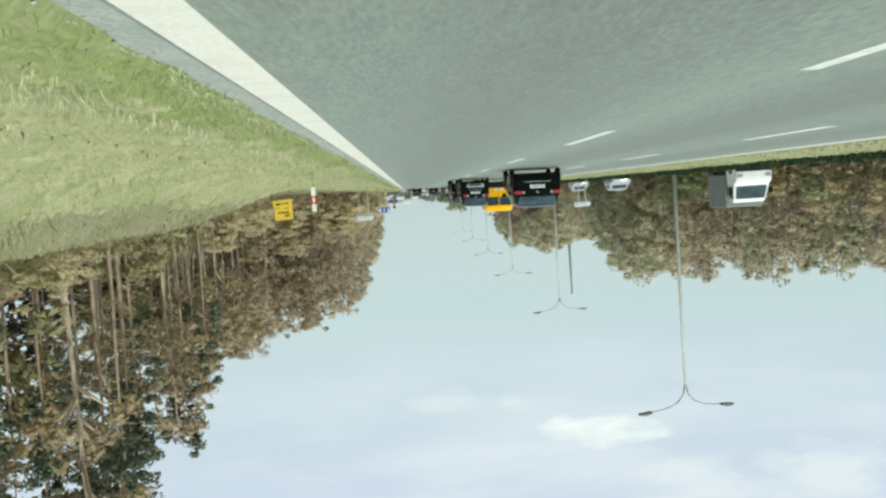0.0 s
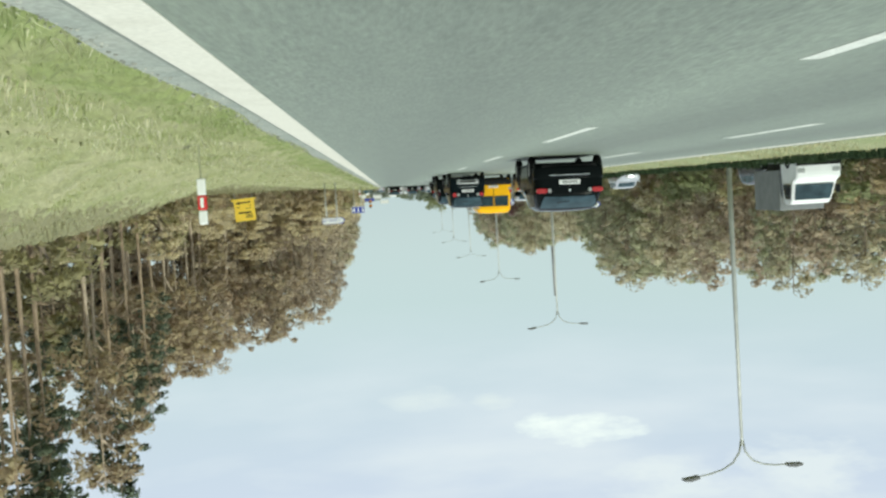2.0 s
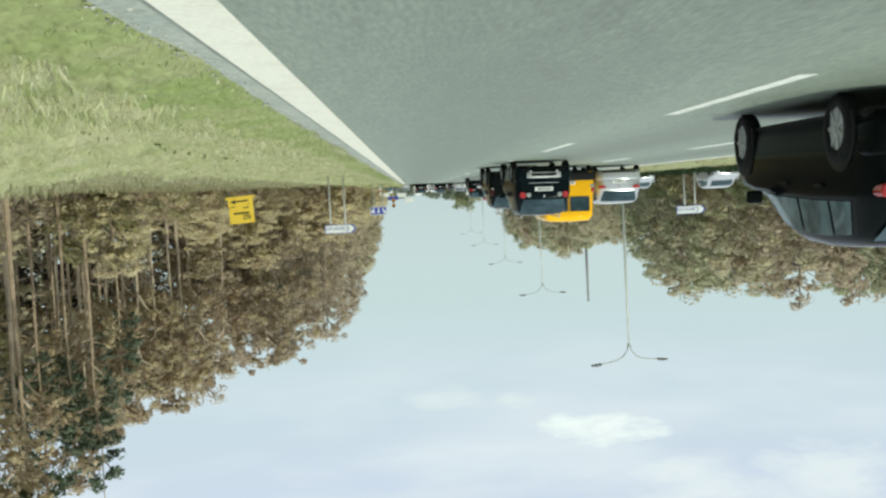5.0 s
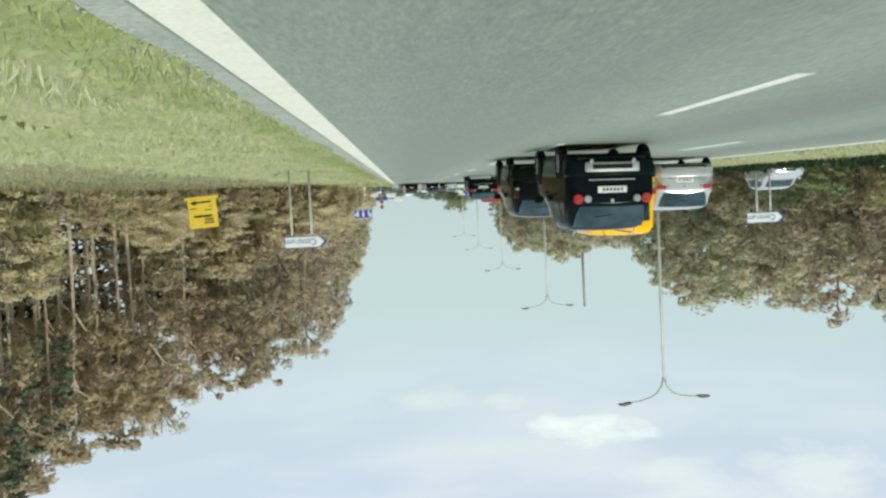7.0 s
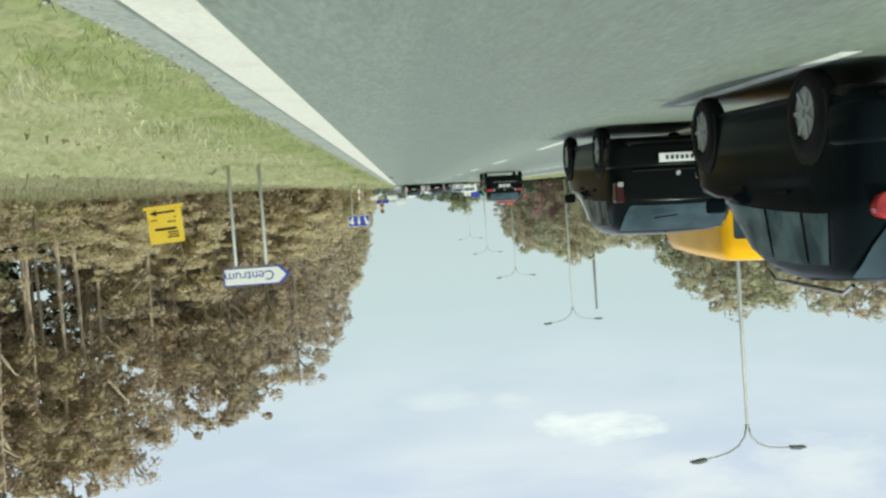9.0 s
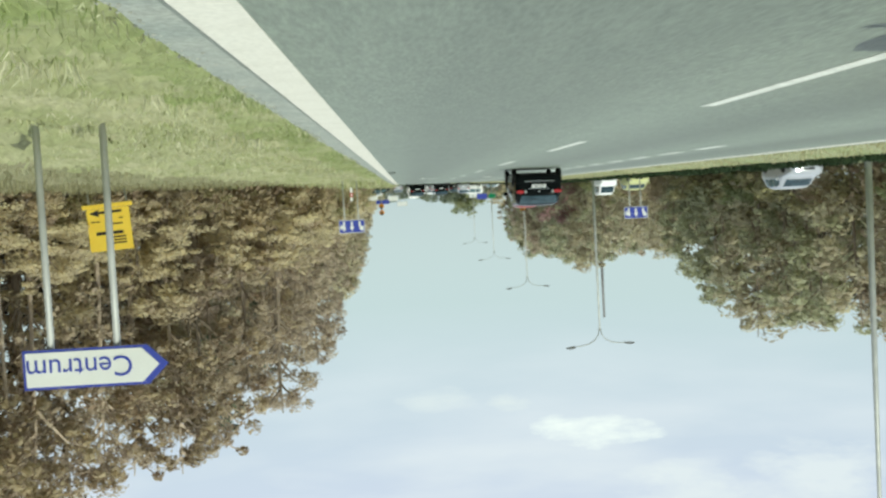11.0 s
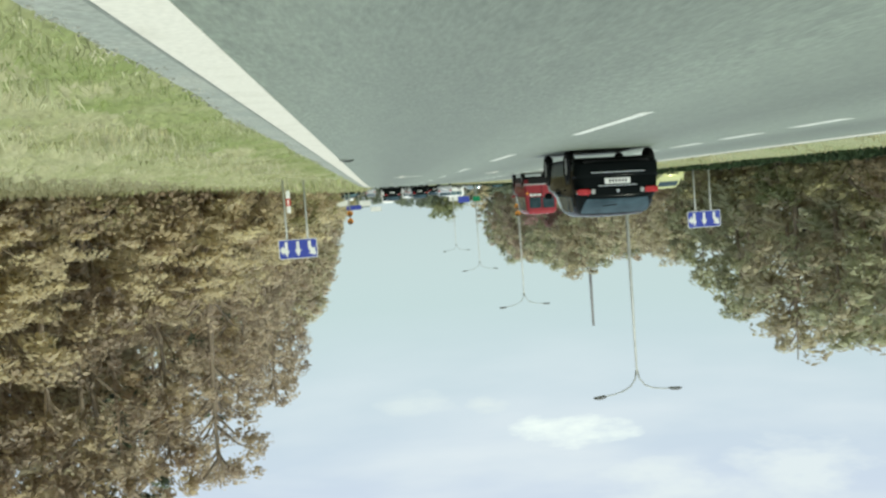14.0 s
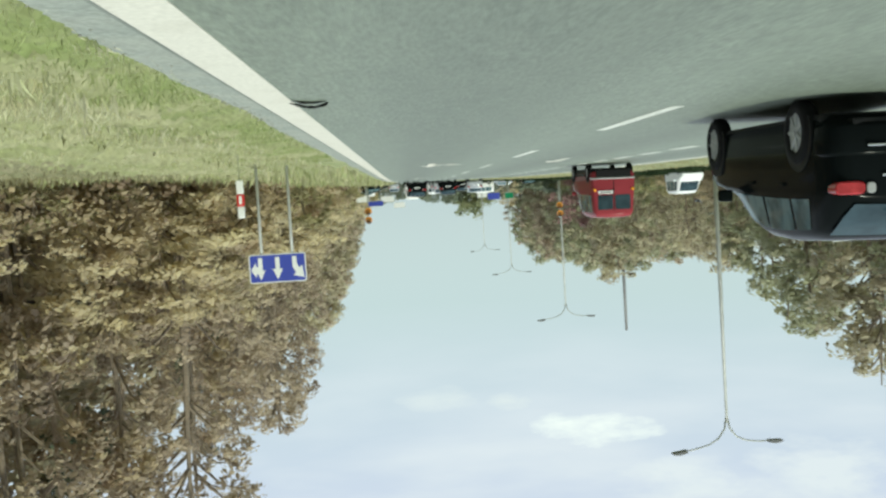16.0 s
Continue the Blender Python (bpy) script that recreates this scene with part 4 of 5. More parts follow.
def vehicle(kind, paint, label, m, category="car", group="", tail=LAMP_RED, roof_rack=False, name="", wiper=True, plate_z=0.60, lamp_z=0.80, lamps="long", strips=(), diffuser=False, long=1.0, low=0.0, wide=1.0):
    """A car: body, windows, wheels, lights, bumpers, mirrors, plate."""
    # the shape, drawn out, lowered or narrowed
    st = [(y * long, sill, belt - 0.4 * low, roof - 0.4 * low - 0.6 * low * min(1.0, (roof - belt) / 0.5), wb * wide, wr * wide) for y, sill, belt, roof, wb, wr in SHAPES[kind]]
    length, width = st[-1][0], max(s[4] for s in st)
    root = thing(name or ("van" if kind in ("van", "bus") else "car"), m, label, category, group)
    bm = bmesh.new()
    fine = []
    for a, b in zip(st, st[1:]):
        n = 2 if b[0] - a[0] > 0.3 else 1
        fine += [[p + (q - p) * i / n for p, q in zip(a, b)] for i in range(n)]
    fine.append(list(st[-1]))
    rings = []
    for s in fine:
        half = section(*s[1:])
        ring = [bm.verts.new((x, s[0], z)) for x, z in half] + [bm.verts.new((-x, s[0], z)) for x, z in half[-2::-1]]
        rings.append(ring)
    k = len(rings[0])
    for j, (a, b) in enumerate(zip(rings, rings[1:])):
        for i in range(k - 1):
            bm.faces.new((a[i], b[i], b[i + 1], a[i + 1]))
        bm.faces.new((a[k - 1], b[k - 1], b[0], a[0]))
    bm.faces.new(rings[0])
    bm.faces.new(rings[-1][::-1])
    bmesh.ops.recalc_face_normals(bm, faces=bm.faces)
    bm.normal_update()
    part("body", bm, paint, root, smooth=True)

    def across(y):
        for a, b in zip(st, st[1:]):
            if y <= b[0]:
                u = (y - a[0]) / (b[0] - a[0])
                return [p + (q - p) * u for p, q in zip(a, b)]
        return list(st[-1])

    def pane(name_, y0, y1, lab, inset=0.93, mat=GLASS_CAR, lift=0.012, out=0.0):
        """A curved pane on the shell's top between two stations."""
        gb = bmesh.new()
        grid = []
        for i in range(4):
            s = across(y0 + (y1 - y0) * i / 3)
            roof, wr = s[3], s[5]
            grid.append([gb.verts.new((wr * 0.9 * inset * q, s[0] + out, roof + lift + 0.014 * (1 - q * q))) for q in (-1, -0.5, 0, 0.5, 1)])
        for a, b in zip(grid, grid[1:]):
            for i in range(4):
                gb.faces.new((a[i], a[i + 1], b[i + 1], b[i]))
        bmesh.ops.recalc_face_normals(gb, faces=gb.faces)
        return part(name_, gb, mat, root, lab, smooth=True)

    def side_pane(y0, y1, s, low=0.10, high=0.92, lean0=0.0, lean1=0.0):
        """A side window between two places along the car, a little proud of the shell."""
        gb = bmesh.new()
        grid = []
        for i in range(6):
            row = []
            for j in range(4):
                v = low + (high - low) * j / 3
                y = y0 + lean0 * v + (y1 + lean1 * v - y0 - lean0 * v) * i / 5
                half = section(*across(y)[1:])
                (xa, za), (xb, zb) = half[4], half[5]
                x, z = xa + (xb - xa) * v, za + (zb - za) * v
                row.append(gb.verts.new((s * (x + 0.008), y, z)))
            grid.append(row)
        for a, b in zip(grid, grid[1:]):
            for j in range(3):
                gb.faces.new((a[j], b[j], b[j + 1], a[j + 1]) if s > 0 else (a[j], a[j + 1], b[j + 1], b[j]))
        return part("side_window", gb, GLASS_SIDE, root, "bluish side window", smooth=True)

    spans = {"hatch": ((0.55, 1.02, 0.18, 0.04), (1.08, 1.80, 0.04, 0.0), (1.86, 2.92, 0.0, -0.52)),
             "estate": ((0.50, 1.12, 0.14, 0.04), (1.18, 2.02, 0.04, 0.0), (2.08, 3.25, 0.0, -0.55)),
             "van": ((0.40, 1.30, 0.02, 0.0), (1.38, 2.30, 0.0, 0.0), (2.38, 3.38, 0.0, -0.52)),
             "bus": ((4.05, 4.85, 0.0, -0.40),)}[kind]
    for s in (-1, 1):
        for y0, y1, l0, l1 in spans:
            side_pane(y0 * long, y1 * long, s, lean0=l0, lean1=l1)
    if kind in ("hatch", "estate"):
        ws = (2.45 * long, 3.10 * long) if kind == "hatch" else (2.75 * long, 3.45 * long)
        pane("rear_window", 0.06, 0.50 if kind == "hatch" else 0.41, "dark tinted rear window", 1.03)
        pane("windscreen", ws[0] + 0.06, ws[1] - 0.06, "dark windscreen")
        z_lamp, lamp_h, lamp_w = lamp_z, 0.15, 0.24
    else:
        roof_r = st[2][3]
        # upright rear window, in two halves
        z0, z1, half = st[1][2] + 0.12, st[0][3] - 0.10, st[0][5] * 0.95
        for s_ in (-1, 1):
            part("rear_window", slab(rounded(min(0.04 * s_, half * s_), max(0.04 * s_, half * s_), z0, z1, 0.05), -0.012, 0.02), GLASS_CAR, root, "dark tinted rear window")
        part("door_gap", box(-0.014, 0.014, -0.008, 0.02, 0.58, z1 + 0.05, 0.003), TRIM, root, "dark gap between the rear doors")
        top = [i for i, q in enumerate(st) if q[0] in (3.05, 4.45)][0]
        pane("windscreen", st[top][0] + 0.05, st[top + 1][0] - 0.05, "dark windscreen", 0.97)
        z_lamp, lamp_h, lamp_w = st[1][2] - 0.20, 0.17, 0.12
        if kind == "van":
            lamps = "round"
            lamp_z = 0.90
    wz = st[2][4]
    # bumpers, sills, lights
    back = [(q[4] + 0.012, q[0] - 0.03) for q in st if q[0] < 0.55][::-1]
    back[0] = (back[0][0] - 0.012, back[0][1])
    tip = [(back[-1][0] * 0.5, -0.055), (0.0, -0.062)]
    rear_line = back + tip + [(-x, y) for x, y in (back + tip[:1])[::-1]]
    part("rear_bumper", wrap(rear_line[::-1], 0.27 if kind != "van" else 0.50, 0.57), paint if kind in ("hatch", "estate") else (RIM if kind == "van" else TRIM), root, smooth=True)
    part("bumper_trim", box(-wz * 0.80, wz * 0.80, -0.03, 0.25, 0.23, 0.31 if kind != "van" else 0.50, 0.02), TRIM, root, "black lower bumper trim")
    nose = [(q[4] + 0.012, q[0] + 0.02) for q in st if q[0] > length - 0.6]
    nose[0] = (nose[0][0] - 0.012, nose[0][1])
    front_line = nose + [(0.0, length + 0.045)] + [(-x, y) for x, y in nose[::-1]]
    part("front_bumper", wrap(front_line, 0.24, 0.52), paint if kind != "bus" else TRIM, root, smooth=True)
    part("grille", box(-0.36, 0.36, length - 0.10, length + 0.015, 0.50, 0.62, 0.02), TRIM, root, "black grille")
    part("underbody", box(-width * 0.96, width * 0.96, 0.22, length - 0.25, 0.165, 0.38, 0.04), TRIM, root)
    for s in (-1, 1):
        if lamps == "round":
            for q, rad, mat, lab in ((0.80, 0.092, tail, "round tail light"), (0.58, 0.068, LAMP_CLEAR, "round clear light")):
                if kind == "van":
                    if rad < 0.09:
                        continue
                    q, rad = 0.88, 0.06
                disc = [(s * wz * q + rad * math.cos(k * math.tau / 18), lamp_z + 0.05 + rad * math.sin(k * math.tau / 18)) for k in range(18)]
                part("tail_light" if q > 0.7 else "reversing_light", slab(disc, -0.035, 0.12, 0.012), mat, root, lab)
        elif lamps == "tall":
            part("tail_light", slab(rounded(min(s * wz * 0.86, s * wz * 1.0), max(s * wz * 0.86, s * wz * 1.0), lamp_z - 0.04, lamp_z + 0.24, 0.04), -0.01, 0.22, 0.012), tail, root, "dull upright tail light")
            part("reversing_light", slab(rounded(min(s * wz * 0.87, s * wz * 0.96), max(s * wz * 0.87, s * wz * 0.96), lamp_z - 0.03, lamp_z + 0.03, 0.02), -0.02, 0.1), LAMP_CLEAR, root, "small clear light")
        elif kind in ("hatch", "estate"):
            part("tail_light", slab(rounded(min(s * wz * 0.66, s * wz * 1.0), max(s * wz * 0.66, s * wz * 1.0), z_lamp, z_lamp + 0.12, 0.05), -0.02, 0.24, 0.014), tail, root, "glossy red tail light")
            part("reversing_light", slab(rounded(min(s * wz * 0.55, s * wz * 0.65), max(s * wz * 0.55, s * wz * 0.65), z_lamp + 0.01, z_lamp + 0.11, 0.03), -0.022, 0.2, 0.008), LAMP_CLEAR, root, "clear reversing light")
        else:
            part("tail_light", box(min(s * (wz - lamp_w), s * (wz + 0.006)), max(s * (wz - lamp_w), s * (wz + 0.006)), -0.006, 0.14, z_lamp, z_lamp + lamp_h, 0.025), tail, root, "red tail light")
            part("reversing_light", box(min(s * (wz - 0.15), s * (wz - 0.02)), max(s * (wz - 0.15), s * (wz - 0.02)), -0.012, 0.1, z_lamp - 0.12, z_lamp - 0.01, 0.015), LAMP_CLEAR, root, "clear reversing light")
        fr = across(length - 0.2)
        part("headlight", box(min(s * fr[4] * 0.52, s * fr[4] * 0.98), max(s * fr[4] * 0.52, s * fr[4] * 0.98), fr[0] - 0.12, fr[0] + 0.06, fr[2] - 0.14, fr[2] + 0.0, 0.03), LAMP_CLEAR, root, "clear headlight")
        fs = across({"hatch": 2.95, "estate": 3.3, "van": 3.4, "bus": 4.9}[kind] * long)
        part("mirror", box(min(s * (width + 0.0), s * (width + 0.17)), max(s * width, s * (width + 0.17)), fs[0] - 0.22, fs[0] - 0.12, fs[2] - 0.01, fs[2] + 0.13, 0.035), paint, root, "door mirror")
        r = 0.315 if kind != "bus" else 0.35
        for y in (0.78 if kind != "bus" else 1.0, length - 0.82):
            arch = slab([(r * 1.17 * math.cos(radians(a)), r + 0.01 + r * 1.17 * math.sin(radians(a))) for a in range(-25, 206, 10)], 0.0, 0.10)
            for v in arch.verts:
                v.co = Vector((s * (width + 0.004 - v.co.y), y + v.co.x, v.co.z))
            bmesh.ops.recalc_face_normals(arch, faces=arch.faces)
            part("wheel_arch", arch, TRIM, root, "black wheel arch")
            wheel(root, s * (width - 0.049), y, r, 0.16, s)
        for yy in (1.05, 2.05):
            if kind in ("hatch", "estate", "van"):
                z = across(yy + 0.3)[2] - 0.12
                part("door_handle", box(min(s * width * 0.985, s * (width + 0.015)), max(s * width * 0.985, s * (width + 0.015)), yy + 0.15, yy + 0.36, z, z + 0.035, 0.01), paint, root)
        if kind != "hatch":
            part("side_trim", box(min(s * width * 0.97, s * (width + 0.012)), max(s * width * 0.97, s * (width + 0.012)), 1.2, length - 1.25, 0.34, 0.42, 0.015), TRIM, root, "black side trim")
        if roof_rack:
            z = max(q[3] for q in st)
            part("roof_rail", tube([(s * 0.55, 0.7, z - 0.02), (s * 0.56, 0.85, z + 0.05), (s * 0.56, 2.2, z + 0.05), (s * 0.55, 2.4, z - 0.02)], 0.018, 6), CHROME, root, "bright roof rail")
    pz = 0.98 if kind == "van" else 0.60 if kind == "bus" else plate_z
    px = 0.30 if kind == "van" else 0.0
    part("number_plate", box(px - 0.26, px + 0.26, -0.085 if pz < 0.56 else -0.03, 0.02, pz, pz + 0.115, 0.006), SIGN_WHITE, root, "white plate with dark bars")
    bars = bmesh.new()
    for i in range(6):
        add_box(bars, px - 0.19 + i * 0.065, px - 0.15 + i * 0.065, -0.089 if pz < 0.56 else -0.034, -0.02, pz + 0.03, pz + 0.085)
    part("plate_bars", bars, SIGN_BLACK, root)
    for z, half, mat in strips:
        part("chrome_strip", box(-half, half, -0.075 if z < 0.56 else -0.022, 0.08, z, z + 0.022, 0.006), mat, root, "bright strip across the tail")
    if kind not in ("bus",):
        zb = (plate_z + 0.26) if kind != "van" else 0.94
        part("round_badge", slab([(0.036 * math.cos(k * math.tau / 14), zb + 0.036 * math.sin(k * math.tau / 14)) for k in range(14)], -0.03, 0.06, 0.006), CHROME if kind != "van" else TRIM, root, "plain round badge")
    if diffuser:
        part("diffuser", wrap([(0.50, -0.03), (0.46, -0.075), (0.25, -0.09), (0.0, -0.094), (-0.25, -0.09), (-0.46, -0.075), (-0.50, -0.03)][::-1], 0.33, 0.50, 0.04, 0.02), RIM, root, "silver lower bumper panel", smooth=True)
        part("diffuser_grille", box(-0.36, 0.36, -0.102, -0.06, 0.37, 0.45, 0.01), TRIM, root, "dark inset of the bumper panel")
        for s in (-1, 1):
            part("exhaust_tip", tube([(s * 0.38, -0.11, 0.31), (s * 0.38, 0.1, 0.31)], 0.035, 10), CHROME, root, "bright exhaust tip")
    if wiper:
        part("rear_wiper", tube([(0.0, 0.10, across(0.2)[3] + 0.03), (0.30, 0.15, across(0.24)[3] + 0.03)] if kind in ("hatch", "estate") else [(0.0, -0.015, st[1][2] + 0.1), (0.34, 0.0, st[1][2] + 0.2)], 0.012, 5), TRIM, root)
    top_z = max(q[3] for q in st)
    part("aerial", tube([(0, 0.8 if kind == "hatch" else 1.0, top_z), (0, 0.66 if kind == "hatch" else 0.9, top_z + 0.13)], 0.008, 5), TRIM, root)
    return root


def stand(x, y, turn=0.0):
    """On the carriageway at (x, y), tipped with its fall."""
    z = road_z(x, y) if x > -10.3 else 0.012 + fall(y)
    return pose(x, y, z + 0.004, 0, math.degrees(math.atan(CROSS)) if x > -10.3 else 0, turn)


vehicle("hatch", PAINT_BLACK, "black hatchback with tinted glass in the middle lane", stand(-4.62, 40.15, 0.5), strips=((0.47, 0.5, CHROME),), long=1.09, low=0.09)
vehicle("hatch", PAINT_NAVY, "dark blue hatchback with round red and clear tail lights", stand(-3.74, 63.3, -2.0), long=0.98, low=-0.09, wide=0.92, roof_rack=True, plate_z=0.76, lamp_z=0.93, lamps="round", strips=((0.63, 0.42, CHROME),), diffuser=True)
vehicle("hatch", PAINT_BLACK, "black hatchback with a white plate and dull tail lights", stand(-3.55, 70.6, -1.0), tail=LAMP_DULL, plate_z=0.40, lamp_z=0.78, lamps="tall", strips=((0.60, 0.6, TRIM),))
vehicle("bus", PAINT_YELLOW, "yellow delivery van with a dark rear window", stand(-5.85, 73.4), "van", low=0.32)
vehicle("estate", PAINT_SILVER, "silver estate car with red tail lights in the turn lane", stand(-8.25, 76.0), strips=((0.60, 0.5, CHROME),))
vehicle("hatch", PAINT_BLACK, "black hatchback with bright red tail lights", stand(-4.80, 109.9, 0.0), strips=((0.47, 0.55, CHROME), (0.74, 0.4, CHROME)), long=1.07, low=0.09)
vehicle("van", PAINT_RED, "brick-red narrow high-roof van with twin rear windows", stand(-7.6, 140.0, -1.0), "van", tail=LAMP_AMBER)
silver = vehicle("hatch", PAINT_SILVER, "silver hatchback on the opposite carriageway", stand(-18.2, 100, 180))
vehicle("estate", PAINT_GREY, "grey estate car on the opposite carriageway", stand(-22.2, 80, 180))
copy_thing(silver, stand(-18.4, 124, 180))
vehicle("hatch", PAINT_LIME, "yellow-green car on the opposite carriageway", stand(-18.6, 162, 180))
white = vehicle("van", PAINT_WHITE, "white van on the opposite carriageway", stand(-18.6, 176, 180), "van")
dark = vehicle("hatch", PAINT_BLACK, "dark car waiting before the junction", stand(-1.4, 206), group="queue at the junction")


def truck(m):
    """A small lorry: white cab and grey canvas load, facing +y."""
    root = thing("lorry", m, "small lorry with white cab and grey canvas box", "lorry")
    part("load_box", box(-1.0, 1.0, 0.0, 3.4, 0.75, 2.55, 0.05), CANVAS, root, "grey canvas load cover")
    part("chassis", box(-0.45, 0.45, 0.1, 5.2, 0.45, 0.75, 0.03), TRIM, root)
    bm = bmesh.new()
    prof = ((3.5, 0.45), (3.5, 2.15), (3.7, 2.3), (4.35, 2.28), (4.55, 2.15), (5.0, 1.35), (5.45, 1.15), (5.5, 0.95), (5.52, 0.45))
    a = [bm.verts.new((-0.95, y, z)) for y, z in prof]
    b = [bm.verts.new((0.95, y, z)) for y, z in prof]
    bm.faces.new(a)
    bm.faces.new(b[::-1])
    for i in range(len(prof)):
        j = (i + 1) % len(prof)
        bm.faces.new((a[i], b[i], b[j], a[j]))
    for v in bm.verts:
        if v.co.z > 1.5:
            v.co.x *= 0.9
    bmesh.ops.recalc_face_normals(bm, faces=bm.faces)
    bmesh.ops.bevel(bm, geom=list(bm.edges), offset=0.04, segments=2, affect="EDGES")
    part("cab", bm, PAINT_WHITE, root, "white cab")
    bm = bmesh.new()
    q = [(-0.78, 4.60, 2.08), (0.78, 4.60, 2.08), (0.84, 4.99, 1.42), (-0.84, 4.99, 1.42)]
    bm.faces.new([bm.verts.new(Vector(p) + Vector((0, 0.03, 0.015))) for p in q])
    part("windscreen", bm, GLASS_CAR, root, "dark windscreen")
    for s in (-1, 1):
        bm = bmesh.new()
        bm.faces.new([bm.verts.new((s * x, y, z)) for x, y, z in ((0.965, 3.75, 1.40), (0.965, 4.75, 1.40), (0.885, 4.45, 2.05), (0.885, 3.8, 2.05))])
        part("side_window", bm, GLASS_CAR, root, "dark side window")
        part("mirror", box(min(s * 1.0, s * 1.2), max(s * 1.0, s * 1.2), 4.7, 4.8, 1.5, 1.85, 0.03), TRIM, root)
        part("headlight", box(min(s * 0.6, s * 0.9), max(s * 0.6, s * 0.9), 5.4, 5.54, 0.75, 0.92, 0.02), LAMP_CLEAR, root)
        for y in (1.0, 4.4):
            wheel(root, s * 0.85, y, 0.36, 0.24, s)
    part("bumper", box(-0.95, 0.95, 5.4, 5.6, 0.38, 0.62, 0.04), TRIM, root)
    return root


truck(stand(-18.4, 65, 180))
jam = random.Random(12)
far_group = "queue at the junction"
for i, (x, y) in enumerate(((-4.6, 214), (-1.0, 222), (-4.5, 232), (-8.1, 226), (-1.2, 246), (4.0, 262), (9.0, 266), (-18.5, 290), (-22, 310), (14, 268), (-1.0, 262), (-4.6, 252), (-7.8, 246), (-2.8, 272), (5.8, 254), (-6.4, 274), (1.4, 278), (-10.4, 270), (-14.0, 274), (11.5, 260), (-4.4, 266), (7.4, 274))):
    src = (dark, silver, white, silver)[(i * 2 + i // 3) % (3 if i < 12 else 4)]
    ahead = -10 < x < 2
    ob = copy_thing(src, pose(x, y, road_z(x, y) + 0.01 if ahead else ground_z(x, y) + 0.03, 0, 0, 0 if ahead else jam.choice((90, -90))))
    tagged(ob, "far car waiting at the junction", group=far_group)

# ---- lamps ----
def street_lamp(m, label):
    """A tall pole with two curved arms."""
    root = thing("street_lamp", m, label, "street lamp", "lamps along the median")
    part("pole", tube([(0, 0, -0.1), (0, 0, 4.0), (0, 0, 10.5)], [0.10, 0.085, 0.055], 10), GALVANISED, root, smooth=True)
    part("base", box(-0.17, 0.17, -0.17, 0.17, -0.1, 0.08, 0.02), GALVANISED, root)
    for s in (-1, 1):
        pts = [(s * 0.03, 0, 10.3), (s * 0.12, 0, 10.75), (s * 0.42, 0, 11.12), (s * 0.85, 0, 11.32), (s * 1.4, 0, 11.42), (s * 1.95, 0, 11.46)]
        arm = part("arm", tube(pts, [0.042, 0.04, 0.036, 0.034, 0.032, 0.03], 8), GALVANISED, root, smooth=True)
        bm = slab([(s * 1.85, 11.40), (s * 1.85, 11.52), (s * 2.2, 11.58), (s * 2.48, 11.54), (s * 2.5, 11.46)], -0.14, 0.14, 0.02)
        part("lamp_head", bm, LAMP_HEAD, arm, "grey lamp head")
    return root


LAMP_X, LAMP_Y, LAMP_GAP = -12.69, 53.46, 45.85
for i in range(-1, 6):
    y = LAMP_Y + LAMP_GAP * i
    z = ground_z(LAMP_X, y)
    if i == -1:
        lamp = street_lamp(pose(LAMP_X, y, z, 0, 0, -13), "tall grey steel street lamp with two curved arms on the median")
    else:
        copy_thing(lamp, pose(LAMP_X, y, z, 0, 0, -13))
root = thing("mast", pose(-50, 360, 0), "tall dark mast standing behind the wood", "mast")
part("pole", tube([(0, 0, 0), (0, 0, 20), (0, 0, 36)], [0.45, 0.4, 0.3], 10), LAMP_HEAD, root, smooth=True)


# ---- signs ----
def post(root, x, z0, z1, r=0.035, y=0.05):
    return part("post", tube([(x, y, z0 - 0.2), (x, y, z1)], r, 8), GALVANISED, root, smooth=True)


def lettering(text, size, x, z, y, mat, root, turn=(90, 0, 0)):
    cu = bpy.data.curves.new("lettering", "FONT")
    cu.body, cu.size, cu.align_x, cu.align_y, cu.extrude = text, size, "CENTER", "CENTER", 0.002
    cu.materials.append(mat)
    me_ob = new("lettering_source", cu)
    dg = bpy.context.evaluated_depsgraph_get()
    me = bpy.data.meshes.new_from_object(me_ob.evaluated_get(dg))
    bpy.data.objects.remove(me_ob)
    ob = new("lettering", me)
    ob.parent = root
    ob.matrix_basis = pose(x, y, z, *turn)
    return ob


def arrow_sign(m, half, low, high, posts, label):
    """A white direction sign with its point to the left, on two posts."""
    root = thing("direction_sign", m, label, "road sign", "direction signs")
    mid, tip = (low + high) / 2, 0.19
    outer = [(-half + tip, low), (half, low), (half, high), (-half + tip, high), (-half, mid)]
    b = 0.025
    inner = [(-half + tip + 0.055, low + b), (half - b, low + b), (half - b, high - b), (-half + tip + 0.055, high - b), (-half + 0.085, mid)]
    board = part("board", slab(outer, 0.0, 0.02), SIGN_BLUE, root, "blue-edged board")
    part("face", slab(inner, -0.004, 0.0), SIGN_WHITE, board, "white reflective face")
    lettering("Centrum", 0.275, 0.155, mid - 0.012, -0.006, SIGN_BLUE, root)
    for x in posts:
        post(root, x, -0.3, high - 0.04)
    return root


z = ground_z(3.05, 79.1)
arrow_sign(pose(3.16, 79.1, z, 0, 0, 0), 0.68, 1.98 - z, 2.355 - z, (-0.20, 0.42), "white direction sign with blue letters on two posts")
z = ground_z(-12.7, 82.5)
arrow_sign(pose(-12.7, 82.5, z, 0, 0, 0), 0.68, 2.05 - z, 2.43 - z, (-0.2, 0.28), "white direction sign on two posts on the median")


